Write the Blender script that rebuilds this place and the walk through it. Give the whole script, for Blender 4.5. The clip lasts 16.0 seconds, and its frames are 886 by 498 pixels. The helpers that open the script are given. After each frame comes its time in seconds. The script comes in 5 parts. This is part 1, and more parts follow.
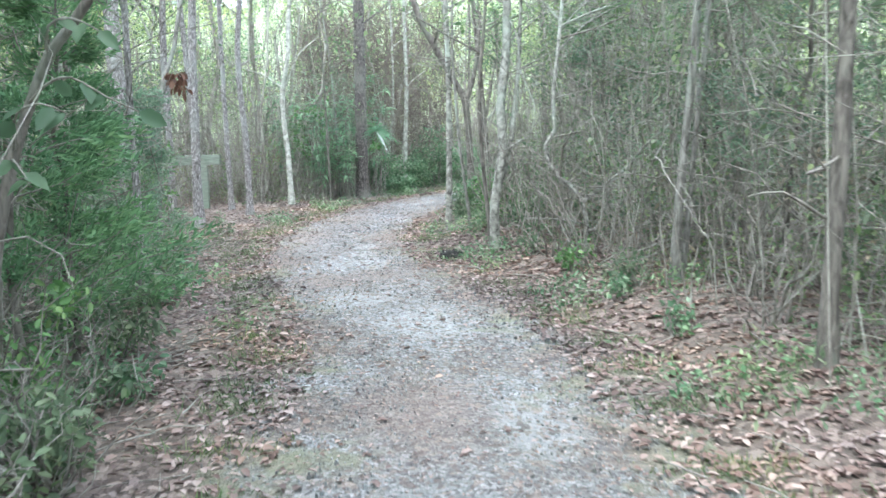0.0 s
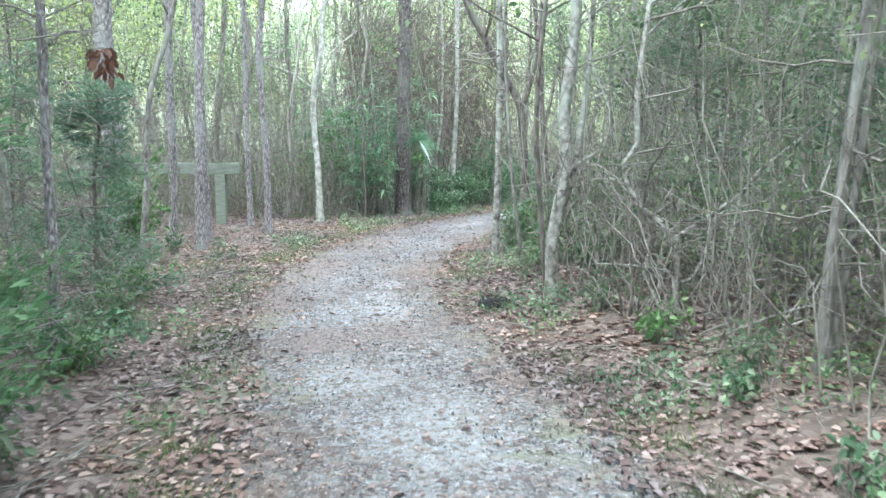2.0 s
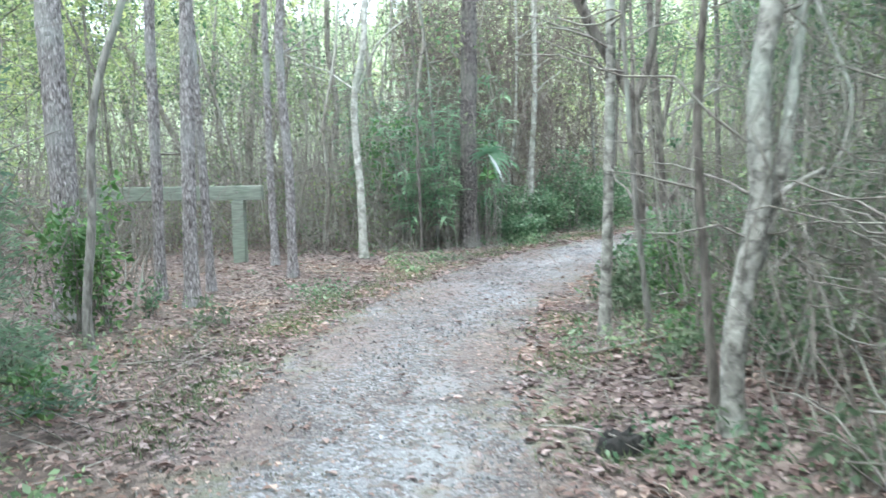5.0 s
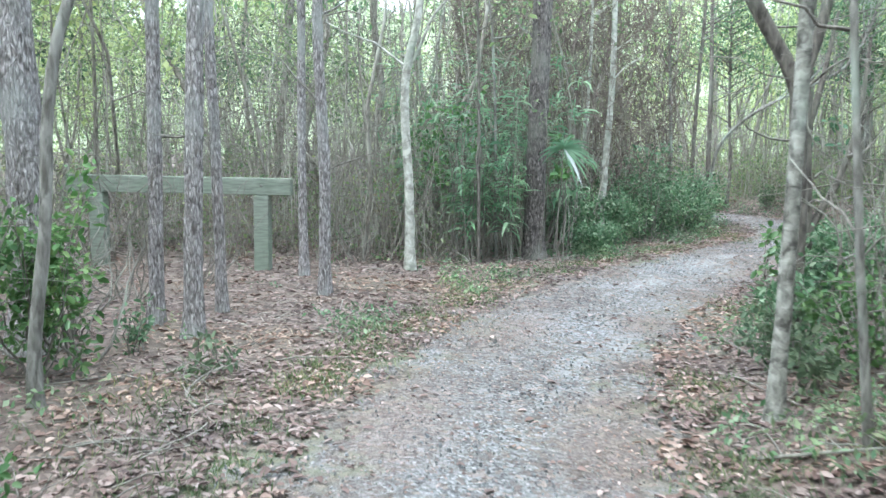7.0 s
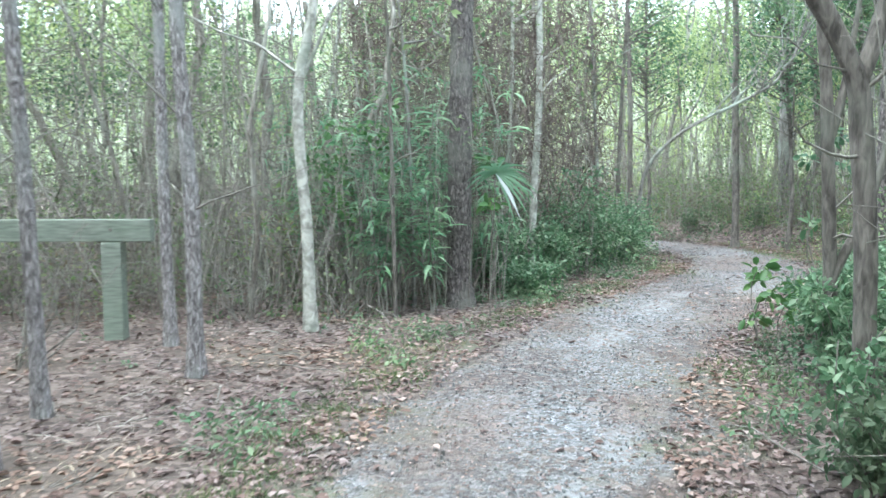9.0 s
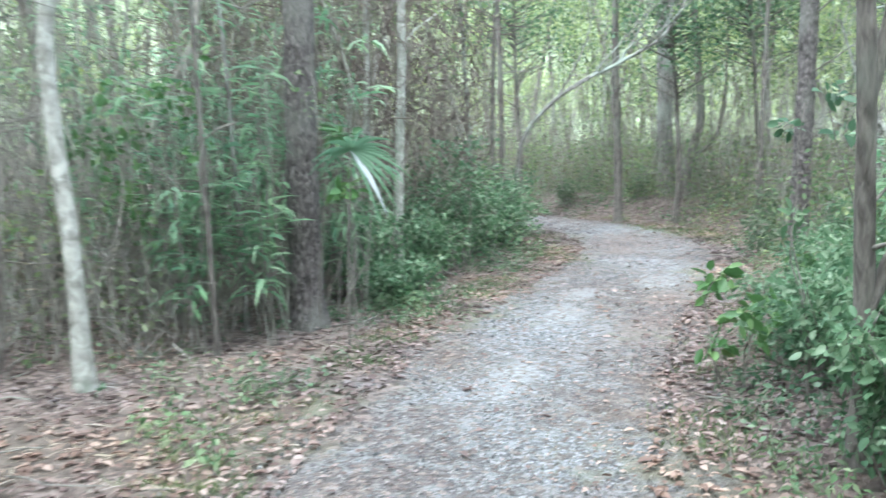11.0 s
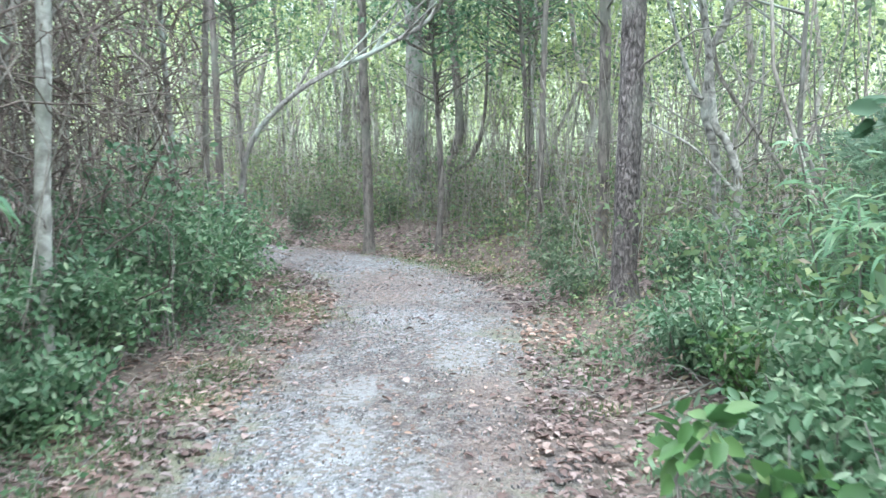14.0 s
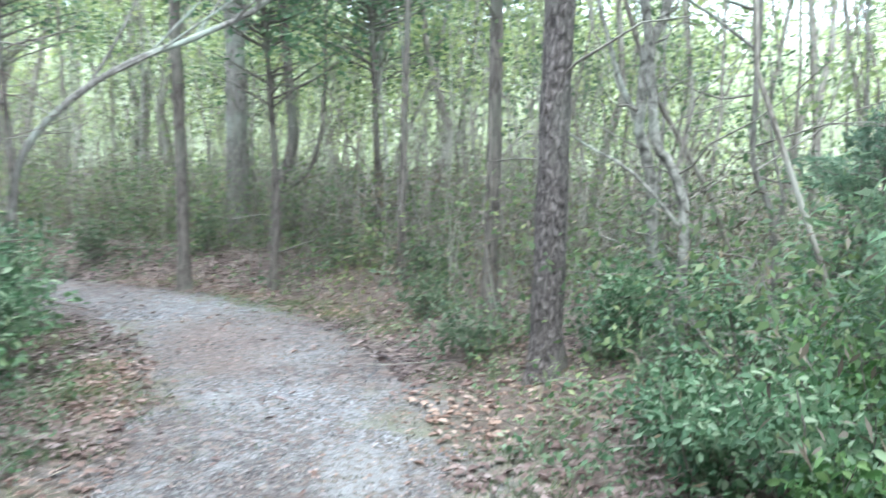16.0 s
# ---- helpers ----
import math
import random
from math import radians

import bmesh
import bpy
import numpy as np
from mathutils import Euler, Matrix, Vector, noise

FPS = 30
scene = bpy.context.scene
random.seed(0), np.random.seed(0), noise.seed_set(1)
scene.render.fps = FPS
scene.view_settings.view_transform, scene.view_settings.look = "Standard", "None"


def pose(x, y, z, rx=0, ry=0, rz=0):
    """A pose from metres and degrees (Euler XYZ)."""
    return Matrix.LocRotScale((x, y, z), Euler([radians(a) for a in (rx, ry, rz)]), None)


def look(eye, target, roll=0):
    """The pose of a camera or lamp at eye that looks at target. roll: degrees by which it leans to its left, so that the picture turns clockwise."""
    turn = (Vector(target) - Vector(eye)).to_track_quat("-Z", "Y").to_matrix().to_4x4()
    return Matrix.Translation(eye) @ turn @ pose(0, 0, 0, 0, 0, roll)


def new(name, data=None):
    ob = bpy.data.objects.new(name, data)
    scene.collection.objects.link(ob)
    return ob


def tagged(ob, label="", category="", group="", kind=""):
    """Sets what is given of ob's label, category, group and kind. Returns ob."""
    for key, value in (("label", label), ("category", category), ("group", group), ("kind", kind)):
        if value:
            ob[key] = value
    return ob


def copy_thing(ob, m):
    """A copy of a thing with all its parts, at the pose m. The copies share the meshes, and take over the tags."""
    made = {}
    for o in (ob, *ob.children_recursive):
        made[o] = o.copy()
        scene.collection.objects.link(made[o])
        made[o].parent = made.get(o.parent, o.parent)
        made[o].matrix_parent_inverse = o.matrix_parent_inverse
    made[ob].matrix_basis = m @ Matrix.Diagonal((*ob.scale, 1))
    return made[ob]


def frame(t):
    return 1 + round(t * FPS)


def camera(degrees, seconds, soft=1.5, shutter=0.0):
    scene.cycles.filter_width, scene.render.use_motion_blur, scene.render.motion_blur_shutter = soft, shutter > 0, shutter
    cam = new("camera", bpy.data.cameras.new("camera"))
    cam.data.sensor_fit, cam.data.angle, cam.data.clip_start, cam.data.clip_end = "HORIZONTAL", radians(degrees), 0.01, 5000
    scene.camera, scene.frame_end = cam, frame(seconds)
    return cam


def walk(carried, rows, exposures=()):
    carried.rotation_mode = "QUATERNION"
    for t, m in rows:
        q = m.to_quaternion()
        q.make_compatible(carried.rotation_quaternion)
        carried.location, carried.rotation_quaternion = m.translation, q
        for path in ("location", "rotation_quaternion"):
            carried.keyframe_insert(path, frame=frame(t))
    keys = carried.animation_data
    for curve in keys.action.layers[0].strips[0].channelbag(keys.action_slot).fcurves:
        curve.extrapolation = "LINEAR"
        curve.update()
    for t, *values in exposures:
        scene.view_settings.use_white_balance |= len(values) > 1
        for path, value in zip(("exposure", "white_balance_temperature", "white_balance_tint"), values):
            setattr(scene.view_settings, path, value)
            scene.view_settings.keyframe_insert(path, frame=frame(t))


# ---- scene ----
cam = camera(55.78, 16.0, soft=1.5, shutter=0.5)
PATH = [
    (0, (-0.071, 1.393, 1.514), (0.294, 3.338, 1.225), -1.30),
    (0.5, (0.073, 1.962, 1.520), (0.380, 3.917, 1.231), -0.54),
    (1, (0.266, 2.513, 1.499), (0.532, 4.480, 1.257), -0.45),
    (1.5, (0.359, 3.054, 1.494), (0.607, 5.023, 1.245), -0.27),
    (2, (0.483, 3.580, 1.492), (0.716, 5.549, 1.230), 0.05),
    (2.5, (0.549, 4.100, 1.499), (0.771, 6.071, 1.238), 0.21),
    (3, (0.616, 4.645, 1.505), (0.798, 6.621, 1.254), -0.37),
    (3.5, (0.699, 5.166, 1.493), (0.845, 7.145, 1.245), -0.65),
    (4, (0.767, 5.706, 1.484), (0.899, 7.684, 1.213), -0.96),
    (4.5, (0.811, 6.287, 1.467), (0.939, 8.268, 1.225), -1.21),
    (5, (0.772, 6.808, 1.483), (0.839, 8.794, 1.253), -0.97),
    (5.2, (0.751, 7.020, 1.495), (0.783, 9.007, 1.267), -0.98),
    (7.3, (0.401, 9.105, 1.483), (0.395, 11.090, 1.233), 0.90),
    (7.5, (0.355, 9.297, 1.499), (0.354, 11.282, 1.253), 0.88),
    (8, (0.307, 9.766, 1.502), (0.402, 11.750, 1.265), 0.19),
    (8.5, (0.314, 10.243, 1.480), (0.448, 12.227, 1.269), 0.24),
    (8.7, (0.320, 10.445, 1.478), (0.500, 12.428, 1.295), 0.19),
    (10.8, (0.704, 12.732, 1.570), (1.198, 14.652, 1.307), -2.05),
    (11, (0.748, 12.946, 1.547), (1.319, 14.844, 1.279), -1.08),
    (11.5, (0.875, 13.454, 1.526), (1.630, 15.286, 1.254), -0.15),
    (12, (1.008, 13.963, 1.525), (1.777, 15.790, 1.261), -0.03),
    (12.5, (1.129, 14.435, 1.544), (1.981, 16.228, 1.302), 0.22),
    (13, (1.362, 14.881, 1.510), (2.304, 16.633, 1.297), 0.17),
    (13.5, (1.587, 15.357, 1.477), (2.608, 17.064, 1.271), 0.42),
    (14, (1.801, 15.806, 1.477), (2.967, 17.413, 1.237), 0.19),
    (14.5, (1.939, 16.314, 1.483), (3.134, 17.900, 1.251), 0.10),
    (15, (2.086, 16.767, 1.489), (3.407, 18.245, 1.226), 0.29),
    (15.5, (2.314, 17.165, 1.499), (3.674, 18.610, 1.249), 0.28),
    (16, (2.533, 17.557, 1.521), (4.051, 18.841, 1.312), 1.36),
]
walk(cam, [(t, look(eye, target, roll)) for t, eye, target, roll in PATH],
     exposures=[(0.0, 2.86, 5800, 0), (2.0, 2.80, 5800, 0), (5.0, 2.70, 5810, 0), (8.5, 2.64, 5770, -2), (11.0, 2.74, 5770, -1), (16.0, 2.62, 5740, 1)])

# ---- light ----
world = bpy.data.worlds.new("overcast_sky")
scene.world = world
world.use_nodes = True
wn = world.node_tree
sky = wn.nodes.new("ShaderNodeTexSky")
sky.sky_type = "NISHITA"
sky.sun_disc = False
sky.sun_elevation, sky.sun_rotation = radians(72), radians(225)
sky.air_density, sky.dust_density, sky.ozone_density = 1.0, 2.0, 1.0
grey_sky = wn.nodes.new("ShaderNodeHueSaturation")
grey_sky.inputs["Saturation"].default_value, grey_sky.inputs["Value"].default_value = 0.35, 1.25
wn.links.new(sky.outputs["Color"], grey_sky.inputs["Color"])
wn.links.new(grey_sky.outputs["Color"], wn.nodes["Background"].inputs["Color"])
wn.nodes["Background"].inputs["Strength"].default_value = 0.15
sun = new("sun", bpy.data.lights.new("sun", "SUN"))
sun.data.energy, sun.data.angle, sun.data.color = 0.6, radians(75), (1.0, 0.98, 0.95)
sun.matrix_world = look((-4, 7, 30), (3, 14, 0))

RNG = np.random.default_rng(7)


# ---- materials ----
def material(name, rough=0.8):
    m = bpy.data.materials.new(name)
    m.use_nodes = True
    b = m.node_tree.nodes["Principled BSDF"]
    b.inputs["Roughness"].default_value = rough
    return m, m.node_tree, b


def node(nt, kind, **values):
    n = nt.nodes.new(kind)
    for key, v in values.items():
        n.inputs[key.replace("_", " ")].default_value = v
    return n


def ramp(nt, fac, stops):
    r = nt.nodes.new("ShaderNodeValToRGB")
    e = r.color_ramp.elements
    while len(e) < len(stops):
        e.new(0.5)
    for el, (p, c) in zip(e, stops):
        el.position, el.color = p, (*c, 1)
    nt.links.new(fac, r.inputs["Fac"])
    return r.outputs["Color"]


def mixed(nt, fac, a, b, mode="MIX"):
    m = nt.nodes.new("ShaderNodeMix")
    m.data_type, m.blend_type = "RGBA", mode
    for sock, v in ((m.inputs[0], fac), (m.inputs[6], a), (m.inputs[7], b)):
        if isinstance(v, (int, float)):
            sock.default_value = v
        elif isinstance(v, tuple):
            sock.default_value = (*v, 1)
        else:
            nt.links.new(v, sock)
    return m.outputs[2]


def place(nt, scale=(1, 1, 1)):
    tc = nt.nodes.new("ShaderNodeTexCoord")
    mp = nt.nodes.new("ShaderNodeMapping")
    mp.inputs["Scale"].default_value = scale
    nt.links.new(tc.outputs["Object"], mp.inputs["Vector"])
    return mp.outputs["Vector"]


def tex(nt, kind, vec, scale, detail=4.0, out=None):
    n = nt.nodes.new(kind)
    n.inputs["Scale"].default_value = scale
    if "Detail" in n.inputs and kind == "ShaderNodeTexNoise":
        n.inputs["Detail"].default_value = detail
    nt.links.new(vec, n.inputs["Vector"])
    return n.outputs[out or ("Distance" if "Voronoi" in kind else 0)]


def bump(nt, b, height, strength, distance):
    n = node(nt, "ShaderNodeBump", Strength=strength, Distance=distance)
    nt.links.new(height, n.inputs["Height"])
    nt.links.new(n.outputs["Normal"], b.inputs["Normal"])


def leaf_material(name, a, b2, c, rough=0.45, through_light=0.35):
    """Leaves: a colour of its own for each leaf, and light that passes through."""
    m, nt, b = material(name, rough)
    geo = nt.nodes.new("ShaderNodeNewGeometry")
    col = ramp(nt, geo.outputs["Random Per Island"], [(0.0, a), (0.55, b2), (1.0, c)])
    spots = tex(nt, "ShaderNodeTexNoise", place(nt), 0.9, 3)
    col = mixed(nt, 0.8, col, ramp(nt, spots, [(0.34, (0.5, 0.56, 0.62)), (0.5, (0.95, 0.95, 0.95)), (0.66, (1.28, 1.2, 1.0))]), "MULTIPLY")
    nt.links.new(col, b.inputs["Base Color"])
    b.inputs["Specular IOR Level"].default_value = 0.4
    tr = nt.nodes.new("ShaderNodeBsdfTranslucent")
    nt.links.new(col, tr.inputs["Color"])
    mx = nt.nodes.new("ShaderNodeMixShader")
    mx.inputs[0].default_value = through_light
    nt.links.new(b.outputs[0], mx.inputs[1])
    nt.links.new(tr.outputs[0], mx.inputs[2])
    nt.links.new(mx.outputs[0], nt.nodes["Material Output"].inputs["Surface"])
    return m


def bark_material(name, dark, light, plates, lichen, depth, streak=(16, 16, 4.5)):
    m, nt, b = material(name, 0.9)
    warp = nt.nodes.new("ShaderNodeTexNoise")
    warp.inputs["Scale"].default_value = 1.1
    add_v = nt.nodes.new("ShaderNodeVectorMath")
    add_v.operation = "MULTIPLY_ADD"
    flat = place(nt, streak)
    nt.links.new(flat, warp.inputs["Vector"])
    nt.links.new(warp.outputs["Color"], add_v.inputs[0])
    add_v.inputs[1].default_value = (1.3, 1.3, 1.3)
    nt.links.new(flat, add_v.inputs[2])
    v = add_v.outputs[0]
    n1 = tex(nt, "ShaderNodeTexNoise", v, 1.6, 6)
    n2 = tex(nt, "ShaderNodeTexNoise", place(nt, (1, 1, 0.6)), 2.3, 4)
    col = ramp(nt, n1, [(0.32, dark), (0.62, light)])
    vor = nt.nodes.new("ShaderNodeTexVoronoi")
    vor.feature = "DISTANCE_TO_EDGE"
    vor.inputs["Scale"].default_value = plates
    nt.links.new(v, vor.inputs["Vector"])
    crack = ramp(nt, vor.outputs["Distance"], [(0.0, (0.16, 0.155, 0.15)), (0.26, (1, 1, 1))])
    col = mixed(nt, 0.7 if depth > 0.02 else 0.25, col, crack, "MULTIPLY")
    col = mixed(nt, ramp(nt, n2, [(0.5, (0, 0, 0)), (0.66, (0.8, 0.8, 0.8))]), col, lichen)
    nt.links.new(col, b.inputs["Base Color"])
    add = nt.nodes.new("ShaderNodeMath")
    nt.links.new(vor.outputs["Distance"], add.inputs[0])
    nt.links.new(n1, add.inputs[1])
    bump(nt, b, add.outputs[0], 0.9, depth)
    return m


BARK_PINE = bark_material("pine_bark", (0.15, 0.126, 0.122), (0.52, 0.475, 0.48), 1.1, (0.34, 0.34, 0.33), 0.03, (36, 36, 10))
BARK_DARK = bark_material("old_pine_bark", (0.042, 0.033, 0.03), (0.25, 0.215, 0.208), 1.0, (0.20, 0.19, 0.17), 0.035, (27, 27, 10))
BARK_GREY = bark_material("grey_bark", (0.09, 0.08, 0.07), (0.27, 0.255, 0.235), 1.4, (0.31, 0.35, 0.30), 0.008)
BARK_PALE = bark_material("pale_bark", (0.20, 0.19, 0.165), (0.50, 0.485, 0.44), 1.0, (0.22, 0.245, 0.20), 0.006, (8, 8, 8))
BARK_MOTTLED = bark_material("mottled_bark", (0.075, 0.068, 0.06), (0.38, 0.365, 0.33), 1.2, (0.42, 0.45, 0.40), 0.012, (11, 11, 10))
BARK_BROWN = bark_material("brown_bark", (0.06, 0.05, 0.044), (0.20, 0.175, 0.155), 1.5, (0.17, 0.175, 0.145), 0.012)
TWIG = bark_material("twig_bark", (0.10, 0.088, 0.077), (0.26, 0.235, 0.21), 3.0, (0.28, 0.28, 0.24), 0.003)

VINE = bark_material("dead_vine_bark", (0.07, 0.05, 0.042), (0.19, 0.145, 0.125), 3.0, (0.20, 0.18, 0.15), 0.003)

LEAF_BUSH = leaf_material("bush_leaf", (0.076, 0.15, 0.076), (0.152, 0.255, 0.137), (0.33, 0.41, 0.275), 0.48, 0.42)
LEAF_BRIGHT = leaf_material("young_leaf", (0.07, 0.15, 0.05), (0.115, 0.22, 0.075), (0.20, 0.29, 0.115), 0.35)
LEAF_CEDAR = leaf_material("evergreen_sprig", (0.08, 0.165, 0.075), (0.135, 0.245, 0.115), (0.22, 0.345, 0.18), 0.6, 0.4)
LEAF_CANE = leaf_material("cane_leaf", (0.11, 0.225, 0.125), (0.20, 0.34, 0.195), (0.34, 0.46, 0.29), 0.4, 0.5)
LEAF_WOODS = leaf_material("woodland_leaf", (0.11, 0.17, 0.08), (0.19, 0.265, 0.13), (0.32, 0.375, 0.20), 0.55, 0.55)
# a dark green leaf; on the high boughs it paints their shade
LEAF_SHADE = leaf_material("dark_and_shaded_leaf", (0.05, 0.095, 0.055), (0.09, 0.15, 0.085), (0.15, 0.21, 0.12), 0.5, 0.45)
LEAF_OAK = leaf_material("young_oak_leaf", (0.06, 0.125, 0.065), (0.12, 0.205, 0.11), (0.22, 0.30, 0.18), 0.5, 0.45)
LEAF_MINT = leaf_material("pale_evergreen_sprig", (0.12, 0.19, 0.125), (0.20, 0.29, 0.195), (0.31, 0.40, 0.28), 0.6, 0.5)
# paler than the other leaves: sunlit glow of the far woods, in the colour
LEAF_FAR_LIT = leaf_material("far_leaf_lit_tone", (0.26, 0.33, 0.14), (0.38, 0.45, 0.205), (0.50, 0.54, 0.29), 0.6, 0.58)
LEAF_DRAB = leaf_material("thicket_leaf", (0.10, 0.145, 0.085), (0.17, 0.225, 0.135), (0.27, 0.31, 0.205), 0.6, 0.5)
LEAF_LITTER = leaf_material("fallen_leaf", (0.105, 0.066, 0.058), (0.20, 0.135, 0.12), (0.37, 0.29, 0.27), 0.65, 0.15)
LEAF_STRAW = leaf_material("dry_straw", (0.19, 0.145, 0.118), (0.31, 0.26, 0.22), (0.46, 0.41, 0.355), 0.7, 0.15)
LEAF_STRAW_DIM = leaf_material("withered_stalk", (0.10, 0.085, 0.065), (0.18, 0.15, 0.115), (0.28, 0.24, 0.18), 0.75, 0.25)
LEAF_BLEACHED = leaf_material("bleached_leaflet", (0.50, 0.52, 0.50), (0.60, 0.62, 0.60), (0.70, 0.71, 0.68), 0.5, 0.3)
GRASS = leaf_material("grass_blade", (0.07, 0.12, 0.05), (0.13, 0.18, 0.08), (0.26, 0.26, 0.15), 0.6, 0.3)
LEAF_BROWN = leaf_material("withered_leaf", (0.10, 0.05, 0.035), (0.16, 0.08, 0.055), (0.24, 0.13, 0.09), 0.7, 0.3)


def litter_colour(nt, v):
    big = tex(nt, "ShaderNodeTexNoise", v, 0.9, 5)
    cells = tex(nt, "ShaderNodeTexVoronoi", v, 22, out="Color")
    sep = nt.nodes.new("ShaderNodeSeparateColor")
    nt.links.new(cells, sep.inputs[0])
    leafy = ramp(nt, sep.outputs[0], [(0.0, (0.045, 0.033, 0.029)), (0.5, (0.125, 0.09, 0.08)), (1.0, (0.27, 0.21, 0.19))])
    return mixed(nt, ramp(nt, big, [(0.35, (0, 0, 0)), (0.7, (0.75, 0.75, 0.75))]), leafy, (0.105, 0.084, 0.065)), sep.outputs[0]


def ground_material():
    m, nt, b = material("leaf_litter_soil", 0.95)
    v = place(nt)
    col, h = litter_colour(nt, v)
    nt.links.new(col, b.inputs["Base Color"])
    fine = tex(nt, "ShaderNodeTexNoise", v, 60, 4)
    add = nt.nodes.new("ShaderNodeMath")
    nt.links.new(h, add.inputs[0])
    nt.links.new(fine, add.inputs[1])
    bump(nt, b, add.outputs[0], 0.8, 0.02)
    return m


def gravel_material():
    """Pale crushed gravel, worn bare in spots, with drifts of straw, that thins out into litter and moss at the edges of the trail."""
    m, nt, b = material("trail_gravel", 0.92)
    v = place(nt)

    def attribute(name):
        n = nt.nodes.new("ShaderNodeAttribute")
        n.attribute_name = name
        return n.outputs["Fac"]

    def sum_of(a, ka, c, kc, less):
        """a times ka plus c times kc, less a constant."""
        n1, n2 = nt.nodes.new("ShaderNodeMath"), nt.nodes.new("ShaderNodeMath")
        n1.operation = n2.operation = "MULTIPLY_ADD"
        nt.links.new(a, n1.inputs[0])
        n1.inputs[1].default_value, n1.inputs[2].default_value = ka, -less
        nt.links.new(c, n2.inputs[0])
        n2.inputs[1].default_value = kc
        nt.links.new(n1.outputs[0], n2.inputs[2])
        return n2.outputs[0]

    stones = tex(nt, "ShaderNodeTexVoronoi", v, 62, out="Color")
    dist = tex(nt, "ShaderNodeTexVoronoi", v, 62)
    sep = nt.nodes.new("ShaderNodeSeparateColor")
    nt.links.new(stones, sep.inputs[0])
    grey = ramp(nt, sep.outputs[0], [(0.0, (0.055, 0.053, 0.053)), (0.35, (0.125, 0.123, 0.126)), (0.8, (0.205, 0.206, 0.212)), (1.0, (0.33, 0.335, 0.342))])
    large = tex(nt, "ShaderNodeTexNoise", v, 0.75, 5)
    mid = tex(nt, "ShaderNodeTexNoise", v, 3.1, 5)
    small = tex(nt, "ShaderNodeTexNoise", v, 9.0, 5)
    tint = ramp(nt, large, [(0.36, (0.62, 0.52, 0.49)), (0.5, (0.88, 0.83, 0.82)), (0.64, (1.12, 1.13, 1.16))])
    grey = mixed(nt, 1.0, grey, tint, "MULTIPLY")
    grey = mixed(nt, ramp(nt, small, [(0.50, (0, 0, 0)), (0.66, (0.6, 0.6, 0.6))]), grey, (0.235, 0.238, 0.242))
    grey = mixed(nt, ramp(nt, small, [(0.30, (0.7, 0.7, 0.7)), (0.44, (0, 0, 0))]), grey, (0.105, 0.093, 0.088))
    bare = ramp(nt, sum_of(attribute("worn"), 1.0, mid, 1.1, 0.55), [(0.32, (0, 0, 0)), (0.75, (0.6, 0.6, 0.6))])
    grey = mixed(nt, bare, grey, (0.255, 0.257, 0.258))
    swept = ramp(nt, sum_of(attribute("swept"), 0.75, small, 1.0, 0.5), [(0.15, (0, 0, 0)), (0.6, (0.75, 0.75, 0.75))])
    grey = mixed(nt, swept, grey, mixed(nt, sep.outputs[1], (0.10, 0.075, 0.067), (0.21, 0.165, 0.152)))
    bits = tex(nt, "ShaderNodeTexVoronoi", v, 31, out="Color")
    sep2 = nt.nodes.new("ShaderNodeSeparateColor")
    nt.links.new(bits, sep2.inputs[0])
    litter, _ = litter_colour(nt, v)
    grey = mixed(nt, ramp(nt, sep2.outputs[1], [(0.68, (0, 0, 0)), (0.75, (0.7, 0.7, 0.7))]), grey, litter)
    rim = sum_of(attribute("edge"), 1.0, mid, 1.7, 0.85)
    fac = ramp(nt, sum_of(rim, 1.0, small, 0.9, 0.45), [(0.42, (0, 0, 0)), (0.86, (1, 1, 1))])
    moss = mixed(nt, ramp(nt, large, [(0.45, (0, 0, 0)), (0.6, (0.8, 0.8, 0.8))]), litter, (0.15, 0.155, 0.105))
    nt.links.new(mixed(nt, fac, grey, moss), b.inputs["Base Color"])
    bump(nt, b, sum_of(dist, 1.0, small, 1.4, 0.0), 0.9, 0.014)
    return m


def wood_material():
    m, nt, b = material("weathered_timber", 0.85)
    v = place(nt, (2, 14, 14))
    n = tex(nt, "ShaderNodeTexNoise", v, 3, 6)
    n2 = tex(nt, "ShaderNodeTexNoise", place(nt), 2, 4)
    col = ramp(nt, n, [(0.3, (0.12, 0.135, 0.108)), (0.7, (0.25, 0.27, 0.23))])
    col = mixed(nt, ramp(nt, n2, [(0.45, (0, 0, 0)), (0.75, (0.6, 0.6, 0.6))]), col, (0.17, 0.22, 0.165))
    nt.links.new(col, b.inputs["Base Color"])
    bump(nt, b, n, 0.5, 0.006)
    return m


GROUND, GRAVEL, TIMBER = ground_material(), gravel_material(), wood_material()


def plain_material(name, a, b2, scale, rough=0.9):
    m, nt, b = material(name, rough)
    n = tex(nt, "ShaderNodeTexNoise", place(nt), scale, 6)
    nt.links.new(ramp(nt, n, [(0.3, a), (0.7, b2)]), b.inputs["Base Color"])
    bump(nt, b, n, 0.6, 0.03)
    return m


PEBBLE = leaf_material("gravel_stone", (0.08, 0.079, 0.079), (0.165, 0.164, 0.167), (0.28, 0.283, 0.287), 0.85, 0.0)
CHAR = plain_material("rotten_black_wood", (0.006, 0.006, 0.006), (0.025, 0.022, 0.02), 25)
STEEL = plain_material("rusty_bolt", (0.10, 0.09, 0.08), (0.2, 0.18, 0.16), 60, 0.5)
# haze and bright gaps of the far woods, painted into a pale green
DISTANCE = plain_material("hazed_distant_woods", (0.36, 0.43, 0.25), (0.70, 0.76, 0.56), 0.22)

